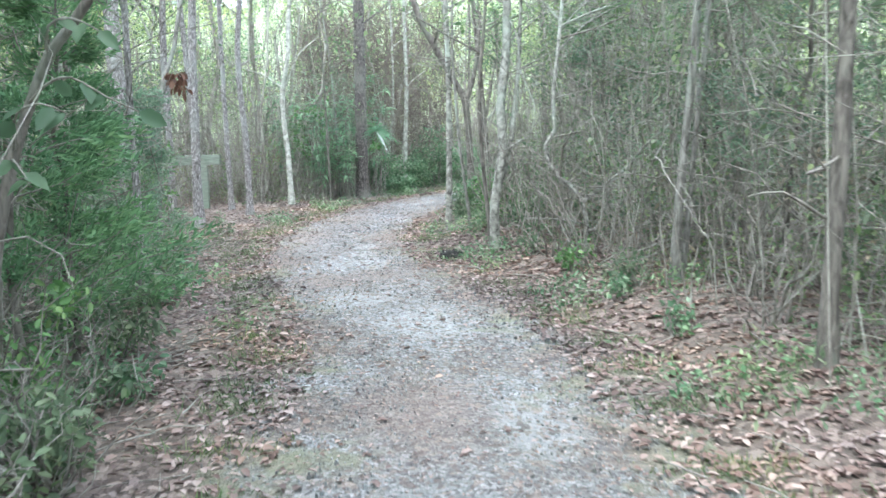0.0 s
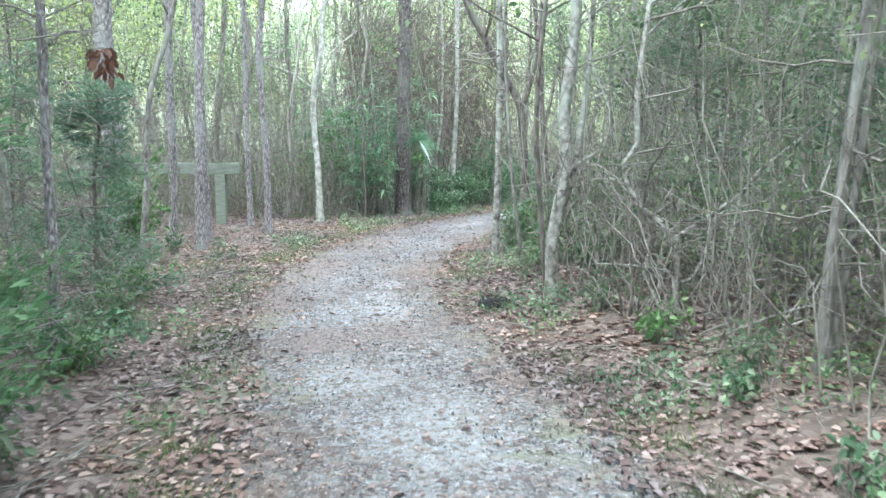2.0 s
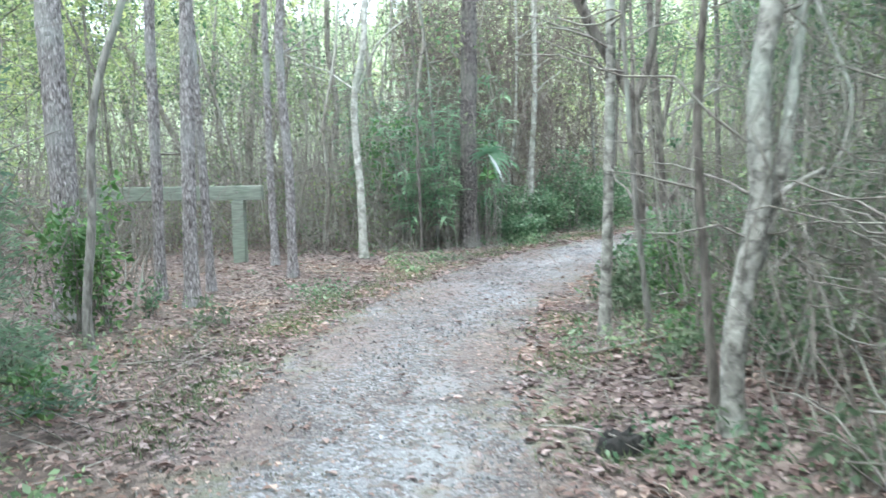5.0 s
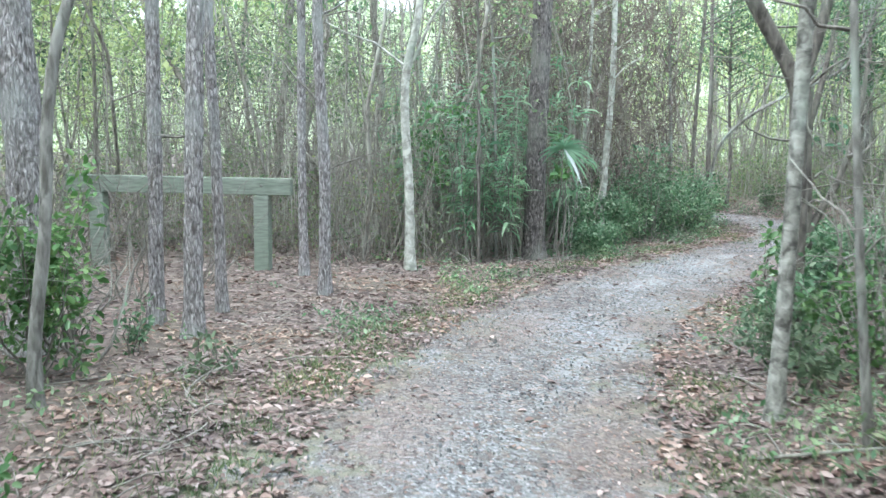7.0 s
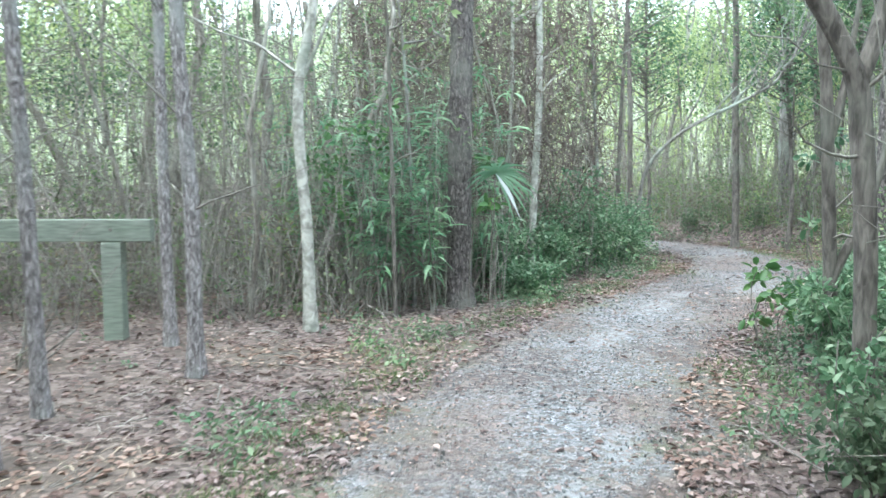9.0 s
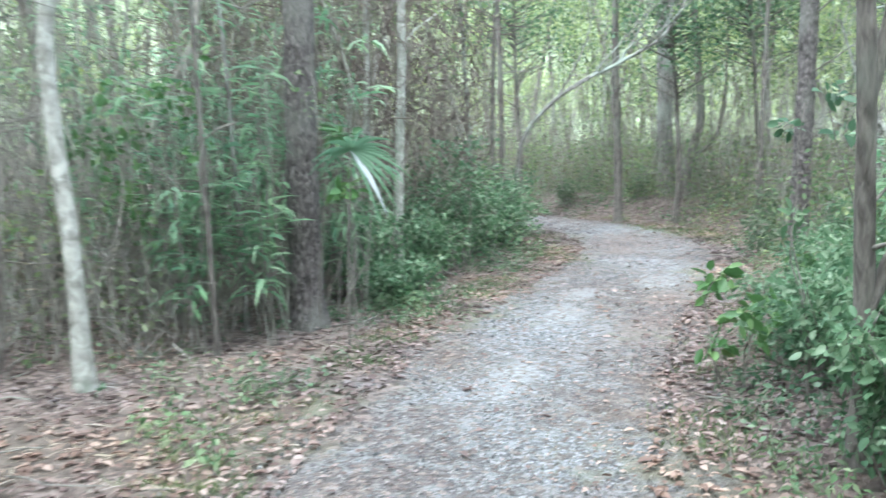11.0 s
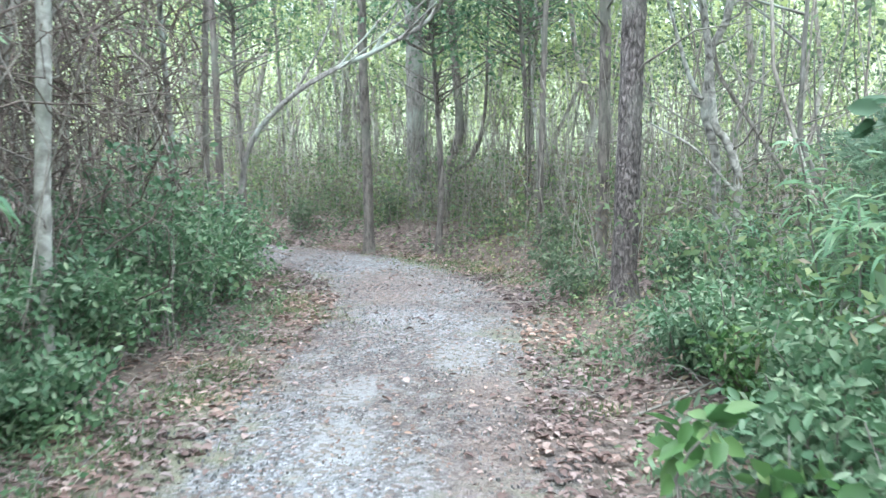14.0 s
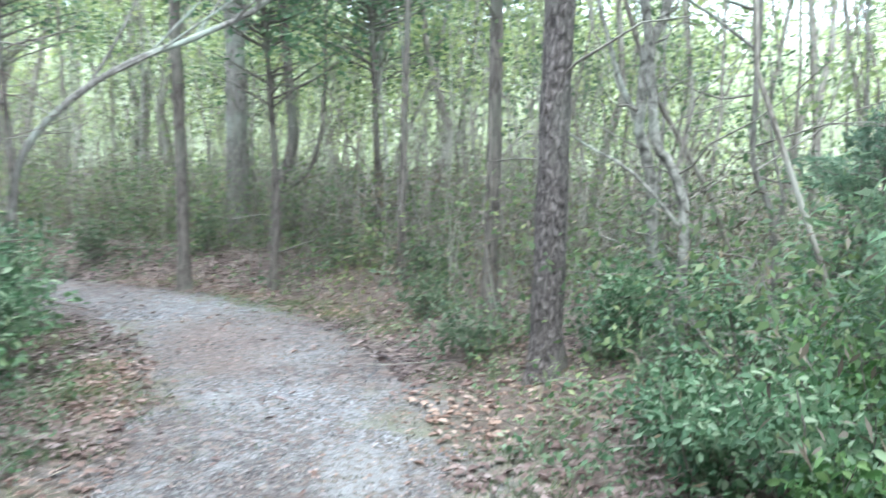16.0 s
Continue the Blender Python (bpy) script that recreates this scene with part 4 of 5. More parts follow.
for n, (x, y, tall, wide) in enumerate(((-2.4, 16.4, 1.5, 0.8), (-2.9, 15.4, 1.7, 0.8), (-3.3, 17.0, 1.6, 0.8), (-2.2, 12.9, 1.4, 0.7), (-3.2, 13.6, 1.9, 0.9), (-0.55, 18.9, 1.1, 0.6), (0.4, 19.0, 1.0, 0.5),
                                        (2.75, 8.9, 1.4, 0.8), (3.2, 9.2, 1.8, 0.9), (2.65, 9.6, 1.2, 0.7), (3.3, 7.0, 1.7, 0.9), (2.95, 6.2, 1.3, 0.7), (3.5, 8.3, 2.0, 1.0), (2.75, 11.9, 1.5, 0.7), (3.3, 10.9, 2.0, 0.9),
                                        (3.4, 12.6, 2.0, 0.9), (3.1, 13.9, 1.6, 0.8), (-1.6, 5.6, 1.8, 0.8), (-1.9, 7.3, 2.0, 0.9), (-1.9, 9.4, 1.6, 0.8), (7.9, 19.3, 1.3, 0.8), (8.6, 20.0, 1.6, 0.9), (9.2, 22.0, 1.8, 0.9), (-1.9, 14.15, 1.5, 0.7), (-2.3, 14.9, 1.5, 0.7), (-2.1, 17.3, 1.3, 0.7), (-1.2, 4.35, 0.7, 0.45), (-1.15, 5.0, 0.7, 0.5), (-1.3, 5.9, 0.9, 0.5), (6.55, 18.7, 0.5, 0.4), (6.95, 19.15, 0.6, 0.5), (6.35, 18.15, 0.6, 0.4), (7.1, 18.6, 0.9, 0.5), (-1.3, 5.3, 0.5, 0.4))):
    bare_shrub(x, y, tall, wide, n)


def cane(x, y, seed, tall=1.0, low=0.3, label="clump of green cane with long drooping leaves", group="cane beside the dark pine"):
    """A clump of cane: upright stalks with long hanging leaves."""
    rng = np.random.default_rng(seed + 1300)
    root = thing("cane_clump", x, y, gz(x, y), label, "cane", group)
    n = 7
    base = np.concatenate([rng.normal(size=(n, 2)) * 0.22, np.full((n, 1), -0.05)], 1)
    tip = base + np.stack([rng.normal(size=n) * 0.18, rng.normal(size=n) * 0.18, tall * rng.uniform(1.1, 2.3, n) * (1 + 0.25 * (y > 19.8))], 1)
    P = stem_lines(rng, base, tip, 7, 0.03)
    g = tubes(P, np.full((n, 7), 0.006), 5, 0, rng)
    for q in range(n):
        part("stalk", (g[0][q * 35:q * 35 + 35], g[1][:30]), TWIG, root)
    m = 300
    tuft = rng.integers(0, n * 4, m)
    i, u = tuft % n, np.clip(low + (1 - low) * (tuft // n + rng.normal(size=m) * 0.15 + 0.5) / 3.7, 0.05, 1)
    k = np.minimum((u * 6).astype(int), 5)
    c = P[i, k] + (P[i, k + 1] - P[i, k]) * (u * 6 - k)[:, None] + spread(rng, m) * 0.05
    a = rng.uniform(0, 2 * np.pi, m)
    out = np.stack([np.cos(a), np.sin(a), np.zeros(m)], 1)
    side = np.stack([-np.sin(a), np.cos(a), rng.normal(size=m) * 0.3], 1)
    L, sag = rng.uniform(0.16, 0.36, m) * (0.7 if tall < 1 else 1.0), rng.uniform(0.3, 1.0, m)
    w = L * 0.05
    rows = []
    for f, wide in ((0.0, 0.4), (0.3, 1.0), (0.65, 0.85), (1.0, 0.06)):
        mid = c + out * (L * f * (1 - 0.25 * f * sag))[:, None] + np.array([0, 0, 1.0]) * (L * (0.35 * f - 0.85 * sag * f * f))[:, None]
        rows += [mid + side * (w * wide)[:, None], mid - side * (w * wide)[:, None]]
    V = np.stack(rows, 1).reshape(-1, 3)
    b = np.arange(m)[:, None] * 8
    F = np.concatenate([b + np.array(q) for q in ((0, 1, 3, 2), (2, 3, 5, 4), (4, 5, 7, 6))])
    tagged(part("leaves", (V, F), LEAF_CANE, root), kind="stuff")
    return root


for n, (x, y) in enumerate(((0.75, 19.3), (1.15, 19.35), (0.45, 19.9), (1.0, 20.2), (1.35, 20.6), (1.75, 20.5), (-0.1, 20.6), (0.6, 21.0), (1.8, 20.05), (0.2, 21.4), (1.3, 21.5))):
    cane(x, y, n)
for n, (x, y) in enumerate(((5.55, 17.75), (5.95, 17.8), (7.5, 18.9))):
    cane(x, y, 40 + n, 0.62, 0.62, "clump of blue-green cane in the brush beside the trail", "cane beside the trail")


def fan_palm(x, y, hub_z, seed):
    """A small fan palm: a bare leaf stalk and a fan of long narrow leaflets, some bleached."""
    rng = np.random.default_rng(seed)
    z = gz(x, y)
    root = thing("fan_palm", x, y, z, "small fan palm with blue-green leaflets, a few bleached", "palm")
    hub = np.array([0.02, -0.15, hub_z])
    P = smooth_line(np.array([(0, 0, -0.05), (0.0, -0.03, 0.6), (0.02, -0.1, 1.1), hub]), 0.1)
    part("stalk", tubes(P, np.linspace(0.008, 0.005, len(P)), 6, 0, rng), TWIG, root)
    for n in range(24):
        a = -1.1 + 4.1 * n / 23 + rng.normal() * 0.05
        way = np.array([math.cos(a), -0.45 + 0.2 * math.sin(a * 2), math.sin(a) * 0.75 - 0.25])
        way /= np.linalg.norm(way)
        L = 0.42 * rng.uniform(0.7, 1.1)
        u = np.linspace(0, 1, 6)
        mid = hub + way * (u[:, None] * L) - np.array([0, 0, 0.13]) * (u[:, None] ** 2.2) * rng.uniform(0.8, 1.7)
        s = np.cross(way, np.array([0.1, -1, 0.2]))
        s /= np.linalg.norm(s)
        w = 0.013 * np.array([0.5, 1.0, 1.0, 0.85, 0.55, 0.08])[:, None]
        V = np.concatenate([mid + s * w, mid - np.array([0, 0.006, 0]), mid - s * w])
        F = [(j + 6 * b, j + 1 + 6 * b, j + 7 + 6 * b, j + 6 + 6 * b) for b in (0, 1) for j in range(5)]
        dry = n in (1, 2)
        part("leaflet", (V, F), LEAF_BLEACHED if dry else LEAF_CANE, root, "bleached dry leaflet" if dry else "")
    return root


fan_palm(1.82, 18.95, 1.45, 5)
shrub("young_shrub", 0.35, 19.35, 2.3, 0.6, LEAF_BRIGHT, "spindly sapling with yellow-green leaves among the cane", 0.075, 0.55, 320, 6, 95, low=0.45)
shrub("young_shrub", 1.95, 19.45, 1.9, 0.22, LEAF_BRIGHT, "thin sprout with a few large yellow-green leaves beside the pine", 0.12, 0.45, 42, 3, 96, low=0.75)
shrub("young_shrub", 3.7, 21.9, 1.75, 0.5, LEAF_BUSH, "spindly leafy shrub rising above the bushes", 0.06, 0.55, 420, 6, 97, low=0.6)


def overhang():
    """The leaning young tree whose leafy branch hangs in beside the trail."""
    rng = np.random.default_rng(33)
    x, y = -1.52, 5.15
    z = gz(x, y)
    root = thing("young_tree", x, y, z, "leaning young tree whose broad green leaves hang beside the trail", "tree")
    o = np.array([x, y, z])
    line = np.array([(-1.52, 5.15, -0.05), (-1.37, 5.2, 0.6), (-1.29, 5.26, 1.09), (-1.21, 5.29, 1.42), (-1.10, 5.26, 1.68), (-0.99, 5.2, 1.87), (-0.83, 5.14, 2.05), (-0.66, 5.1, 2.45), (-0.55, 5.1, 3.2)]) - o
    p = smooth_line(line, 0.12)
    part("trunk", tubes(p, np.linspace(0.036, 0.012, len(p)), 9, 0.04, rng), BARK_BROWN, root)
    tips = []
    for b in (((-1.12, 5.26, 1.65), (-1.0, 5.1, 1.72), (-0.88, 4.99, 1.74), (-0.74, 4.93, 1.66), (-0.62, 4.9, 1.60)), ((-1.02, 5.22, 1.83), (-0.97, 5.08, 1.95), (-0.86, 4.99, 1.97), (-0.76, 4.97, 1.92)),
              ((-1.2, 5.28, 1.45), (-1.12, 5.08, 1.6), (-1.0, 4.98, 1.64), (-0.90, 4.95, 1.60)), ((-1.22, 5.28, 1.38), (-1.14, 5.05, 1.42), (-1.06, 4.94, 1.34)), ((-0.8, 5.13, 2.1), (-0.74, 5.0, 2.2), (-0.6, 4.95, 2.2))):
        q = smooth_line(np.array(b) - o, 0.05)
        part("branch", tubes(q, np.linspace(0.008, 0.003, len(q)), 5, 0, rng), TWIG, root)
        tips += [q[min(len(q) - 1, int(len(q) * f))] for f in (0.4, 0.62, 0.84, 0.99)]
    for t in tips:
        a = rng.uniform(0, 2 * math.pi)
        way = np.array([math.cos(a), 0.5 * math.sin(a), -0.55])
        g = oval_leaves(t[None], way[None], np.array([[0.0, -0.9, 0.6]]) + rng.normal(size=(1, 3)) * 0.3, np.array([rng.uniform(0.09, 0.13)]), np.array([rng.uniform(0.055, 0.075)]))
        part("leaf", g, LEAF_SHADE, root)


overhang()


def fallen_branch(points, r, seed):
    """A dead branch on the ground with a few bare side twigs."""
    rng = np.random.default_rng(seed + 60)
    p = np.array(points, float)
    p[:, 2] += height(p[:, 0], p[:, 1])
    o = p[0].copy()
    root = thing("fallen_branch", *o, "bare grey fallen branch on the leaf litter", "branch", "fallen branches")
    q = smooth_line(p - o, 0.08)
    part("limb", tubes(q, np.linspace(r, r * 0.5, len(q)), 7, 0.05, rng), TWIG, root)
    for n in range(7):
        b = q[int(len(q) * (0.2 + 0.11 * n))]
        t = b + np.array([*rng.normal(size=2) * 0.22, rng.uniform(0.02, 0.25)])
        part("twig", tubes(stem_lines(rng, b[None], t[None], 5, 0.1), np.linspace(0.004, 0.002, 5)[None], 4, 0, rng), TWIG, root)


for n, (pts, r) in enumerate((([(2.79, 8.7, 0.015), (2.95, 8.61, 0.08), (3.14, 8.49, 0.2), (3.4, 8.35, 0.32)], 0.012), ([(2.7, 8.45, 0.015), (3.0, 8.3, 0.12), (3.3, 8.15, 0.3)], 0.010),
                              ([(-1.35, 11.75, 0.02), (-1.0, 11.8, 0.03), (-0.75, 11.85, 0.015)], 0.010), ([(-1.3, 12.7, 0.015), (-1.05, 12.75, 0.03), (-0.75, 12.7, 0.02)], 0.009),
                              ([(1.95, 12.6, 0.02), (2.2, 12.45, 0.05), (2.5, 12.2, 0.1)], 0.011), ([(-0.9, 13.3, 0.01), (-1.02, 13.5, 0.02), (-1.0, 13.75, 0.05), (-0.9, 13.9, 0.08)], 0.009),
                              ([(5.2, 18.75, 0.015), (5.5, 18.6, 0.05), (5.85, 18.5, 0.12)], 0.009))):
    fallen_branch(pts, r, n)


# ---- rotten stump by the trail ----
def build_stump(x, y, seed, label):
    rng = np.random.default_rng(seed)
    root = thing("rotten_stump", x, y, gz(x, y) - 0.02, label, "stump")
    k, s = 6, 14
    w = np.linspace(0, 2 * np.pi, s, endpoint=False)
    rad = np.array([0.15, 0.13, 0.115, 0.10, 0.075, 0.05])
    zz = np.array([-0.05, 0.03, 0.10, 0.135, 0.11, 0.04])
    V = np.stack([np.cos(w)[None] * rad[:, None] * (1 + 0.18 * rng.normal(size=(1, s))) * 1.25, np.sin(w)[None] * rad[:, None] * (1 + 0.1 * rng.normal(size=(1, s))),
                  zz[:, None] + 0.02 * rng.normal(size=(k, s))], -1).reshape(-1, 3)
    i = np.arange(k * s).reshape(k, s)
    F = np.stack([i[:-1], np.roll(i, -1, 1)[:-1], np.roll(i, -1, 1)[1:], i[1:]], -1).reshape(-1, 4)
    part("shell", (V, F), CHAR, root)
    bm = bmesh.new()
    bmesh.ops.create_circle(bm, cap_ends=True, segments=14, radius=0.085, matrix=Matrix.Translation((0, 0, 0.05)))
    part("hollow", bm, CHAR, root, "dark rotten heart")
    return root


build_stump(1.76, 10.74, 3, "small blackened hollow stump in the leaf litter").scale = (0.8, 0.8, 0.8)


# ---- woods ----
def scatter(rng, n, box, near_left, near_right, far=99):
    """Points in the woods on both sides, clear of the trail and of the clearing before the sign."""
    x, y = rng.uniform(box[0], box[1], n), rng.uniform(box[2], box[3], n)
    d = off_trail(x, y)
    left = np.full(n, near_left) + 2.6 * ((y > 11.2) & (y < 18.6)) * (d < 0) - 0.0
    ok = np.where(d < 0, -d > left, d > near_right) & (np.abs(d) < far)
    sign = (np.abs(x + 2.5) < 1.8) & (y > 15.5) & (y < 18.9)
    return np.stack([x, y, d], 1)[ok & ~sign]


def sapling(seed, tall, r, bark, label, leafy):
    rng = np.random.default_rng(seed + 2000)
    root = thing("sapling", 0, 0, 0, label, "tree", "saplings in the woods")
    line = stem_lines(rng, np.array([[0, 0, -0.15]]), np.array([[rng.normal() * 0.3, rng.normal() * 0.3, tall]]), 9, 0.035)
    part("trunk", tubes(line, np.linspace(r, r * 0.4, 9)[None], 7, 0.05, rng), bark, root)
    n = 12
    i = rng.integers(2, 9, n)
    base = line[0][i]
    tip = base + np.stack([rng.normal(size=n) * 0.45, rng.normal(size=n) * 0.45, rng.uniform(0.1, 0.8, n)], 1)
    g = tubes(stem_lines(rng, base, tip, 5, 0.1), np.linspace(1, 0.35, 5)[None] * np.full((n, 1), 0.005), 4, 0, rng)
    for q in range(n):
        part("branch", (g[0][q * 20:q * 20 + 20], g[1][:16]), TWIG, root)
    tagged(part("crown", clumps(rng, tip[tip[:, 2] > leafy], 0.28, 26, 0.07, 0.45), LEAF_WOODS, root), kind="stuff")
    return root


RW = np.random.default_rng(77)
spots = scatter(RW, 1500, (-8, 15, 2, 33), 2.3, 2.5, 7.5)
spots = spots[:95]
kinds = [sapling(k, h, r, b, l, f) for k, (h, r, b, l, f) in enumerate((
    (5.2, 0.020, BARK_GREY, "thin grey sapling with sparse leaves", 1.6), (4.4, 0.014, BARK_GREY, "very thin grey sapling with sparse leaves", 1.2),
    (6.0, 0.030, BARK_BROWN, "thin brown sapling with sparse leaves", 2.0), (5.5, 0.024, BARK_PALE, "thin pale sapling with sparse leaves", 1.8),
    (3.6, 0.012, BARK_BROWN, "short thin brown sapling with leaves", 0.9)))]
for n, (x, y, d) in enumerate(spots):
    m = pose(x, y, gz(x, y), RW.normal() * 3, RW.normal() * 3, RW.uniform(0, 360))
    if n < 5:
        kinds[n].matrix_basis = m
    else:
        copy_thing(kinds[n % 5], m)

STEM_MIX = bark_material("woodland_stem_bark", (0.13, 0.11, 0.095), (0.34, 0.31, 0.27), 1.5, (0.42, 0.41, 0.36), 0.008)


def masses(x, y, z, f):
    """Where foliage gathers (above zero) and where it leaves gaps (below)."""
    return (np.sin(f * (1.1 * x + 0.5 * y) + 1.4 * np.sin(f * 0.9 * y + z * f)) * np.sin(f * (0.9 * y - 0.4 * x) + 1.2 * np.sin(f * x))
            + 0.6 * np.sin(f * 1.5 * z + np.sin(f * x) * 2)) * 0.6


def woodland():
    rng = np.random.default_rng(11)

    def at_height(s, z):
        return np.concatenate([s[:, :2], z[:, None]], 1)

    # slim trunks all through the woods
    s = np.vstack([scatter(rng, 1500, (-22, 30, 0, 52), 3.0, 3.2), scatter(rng, 1200, (-8, 18, 4, 36), 2.8, 3.0, 8)])
    h = height(s[:, 0], s[:, 1])
    n = len(s)
    base = np.stack([s[:, 0], s[:, 1], h - 0.1], 1)
    tall = rng.uniform(3.0, 9.0, n)
    tip = base + np.stack([rng.normal(size=n) * 0.10 * tall, rng.normal(size=n) * 0.10 * tall, tall], 1)
    r = rng.choice([0.010, 0.016, 0.026, 0.045, 0.075], n, p=[0.5, 0.27, 0.13, 0.06, 0.04])
    stuff("woodland_trunks", tubes(stem_lines(rng, base, tip, 6, 0.10), r[:, None] * np.linspace(1.1, 0.45, 6)[None], 4, 0.06, rng), STEM_MIX,
          "slim grey and brown trunks crowding the woods", "woods")
    # bare twigs and dead brush, thickest close to the trail
    s = np.vstack([scatter(rng, 8000, (-12, 20, -2, 40), 2.0, 2.4, 9), scatter(rng, 7000, (1.5, 8, 2, 14), 9, 2.35, 5.0), scatter(rng, 1000, (1.5, 7, 3, 14), 9, 1.7, 2.8),
                   scatter(rng, 3200, (-8, 0.2, 18.8, 25), 2.0, 9, 8), scatter(rng, 1600, (-7, -2.6, 11, 19), 0.4, 9, 8), scatter(rng, 2200, (-6, -1, 2, 12), 1.5, 9, 5)])
    n = len(s)
    z = height(s[:, 0], s[:, 1])
    base = np.stack([s[:, 0], s[:, 1], z + rng.random(n) ** 1.4 * 3.4], 1)
    L = rng.uniform(0.5, 1.8, n)
    way = unit(np.stack([rng.normal(size=n), rng.normal(size=n), rng.normal(size=n) * 0.55 + 0.3], 1))
    tip = base + way * L[:, None]
    tip[:, 2] = np.maximum(tip[:, 2], z + 0.05)
    clear = np.abs(off_trail(tip[:, 0], tip[:, 1])) > 1.35
    stuff("dead_brush", tubes(stem_lines(rng, base, tip, 5, 0.16)[clear], (np.linspace(1, 0.4, 5)[None] * rng.uniform(0.0025, 0.0075, n)[:, None])[clear], 3, 0, rng), TWIG,
          "tangle of bare grey-brown twigs", "brush")
    # a veil of dead vines above the bushes inside the bend
    s = scatter(rng, 8500, (0.5, 6.5, 21.0, 29), 2.0, 9, 7)
    n = len(s)
    base = np.stack([s[:, 0], s[:, 1], rng.uniform(0.5, 4.6, n)], 1)
    way = unit(np.stack([rng.normal(size=n) * 0.6, rng.normal(size=n) * 0.6, rng.normal(size=n)], 1))
    tip = base + way * rng.uniform(0.4, 1.5, n)[:, None]
    tip[:, 2] = np.maximum(tip[:, 2], 0.3)
    stuff("dead_vines", tubes(stem_lines(rng, base, tip, 6, 0.2), np.linspace(1, 0.5, 6)[None] * rng.uniform(0.004, 0.010, n)[:, None], 3, 0, rng), VINE,
          "tangle of dead brown vines hanging in the trees", "vines")
    # leaves of the thicket beside the trail
    s = np.vstack([scatter(rng, 17000, (-9, 16, 1, 34), 2.3, 2.6, 6.0), scatter(rng, 2200, (1.5, 9, 2, 14), 9, 2.3, 6.0)])
    z = height(s[:, 0], s[:, 1]) + 0.1 + rng.beta(1.25, 1.3, len(s)) * 4.6
    open_low = (s[:, 2] < 0) & (s[:, 1] > 12) & (s[:, 1] < 27) & (z < 2.0)
    airy = (s[:, 1] > 19) & (z > 1.6) & (rng.random(len(s)) < 0.65)
    keep = ~airy & ~(open_low & (rng.random(len(s)) < 0.75)) & (rng.random(len(s)) < 0.55 + 0.45 * np.sin(s[:, 0] * 1.9 + s[:, 1] * 1.3 + z * 1.7))
    c = at_height(s, z)[keep]
    stuff("thicket_leaves", clumps(rng, c, 0.30, 40, 0.066, 0.42), LEAF_DRAB, "drab green leaves of the thicket", "foliage")
    # greener foliage behind it
    s = scatter(rng, 13000, (-16, 23, 4, 42), 4.2, 4.2, 12)
    z = height(s[:, 0], s[:, 1]) + 0.1 + rng.beta(1.15, 1.15, len(s)) * 6.0
    open_low = (s[:, 2] < 0) & (s[:, 1] > 12) & (s[:, 1] < 26) & (z < 1.8)
    keep = ~(open_low & (rng.random(len(s)) < 0.6)) & (rng.random(len(s)) < 0.42 + 2.2 * masses(s[:, 0], s[:, 1], z, 1.0))
    c = at_height(s, z)[keep]
    stuff("understorey_leaves", clumps(rng, c, rng.uniform(0.3, 0.6, len(c)), 48, 0.068, 0.5), LEAF_WOODS, "green leaves of the understorey", "foliage")
    # low undergrowth that hides the forest floor farther in
    s = np.vstack([scatter(rng, 6200, (-14, 22, 4, 40), 3.4, 2.5, 12), scatter(rng, 1200, (1.5, 6, 3, 14.5), 9, 2.4, 3.6)])
    s = s[~((s[:, 2] < 0) & (s[:, 1] < 19.2) & (s[:, 1] > 11) & (s[:, 2] > -5.5))]
    s = np.vstack([s, scatter(rng, 1700, (6.5, 15, 18, 31), 3, 1.9, 6), scatter(rng, 1500, (-8, 0.3, 19, 26), 1.9, 9, 7), scatter(rng, 2400, (4, 14, 23, 32), 1.9, 1.35, 5), scatter(rng, 900, (5, 13, 17, 24), 9, 1.5, 4)])
    z = height(s[:, 0], s[:, 1]) + rng.random(len(s)) ** 1.6 * 1.1
    c = at_height(s, z)
    half = rng.random(len(c)) < 0.58
    stuff("undergrowth_leaves", clumps(rng, c[half], 0.36, 20, 0.062, 0.5), LEAF_WOODS, "drab green undergrowth on the forest floor", "undergrowth")
    stuff("withered_undergrowth", clumps(rng, c[~half], 0.36, 20, 0.08, 0.2), LEAF_STRAW_DIM, "withered brown undergrowth on the forest floor", "undergrowth")
    # thin upright stems of brushwood beyond the bend and behind the sign
    s = np.vstack([scatter(rng, 2600, (3.5, 15, 21, 33), 1.9, 1.7, 7), scatter(rng, 1500, (-7, 3, 19, 25), 1.9, 9, 7), scatter(rng, 700, (1.5, 7, 3, 15), 9, 1.9, 4)])
    n = len(s)
    base = np.stack([s[:, 0], s[:, 1], height(s[:, 0], s[:, 1]) - 0.05], 1)
    tall = rng.uniform(0.7, 2.8, n)
    tip = base + np.stack([rng.normal(size=n) * 0.12 * tall, rng.normal(size=n) * 0.12 * tall, tall], 1)
    stuff("brushwood_stems", tubes(stem_lines(rng, base, tip, 4, 0.1), np.linspace(1, 0.4, 4)[None] * rng.uniform(0.004, 0.010, n)[:, None], 3, 0, rng), STEM_MIX,
          "thin upright grey-brown stems of brushwood", "brushwood")
    # high foliage between the trunks, sun and shade painted as two leaf colours
    s = np.vstack([scatter(rng, 520, (-15, 23, 8, 44), 4.2, 4.2, 15), scatter(rng, 320, (-14, -2.5, 15, 34), 3.4, 9, 14), scatter(rng, 300, (4, 17, 23, 36), 3.6, 3.6, 12)])
    bough = at_height(s, rng.uniform(2.6, 7.6, len(s)))
    c = (bough[:, None] + rng.normal(size=(len(s), 11, 3)) * np.array([0.75, 0.75, 0.38])).reshape(-1, 3)
    c = c[np.abs(off_trail(c[:, 0], c[:, 1])) > 2.8]
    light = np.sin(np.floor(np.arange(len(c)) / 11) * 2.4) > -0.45
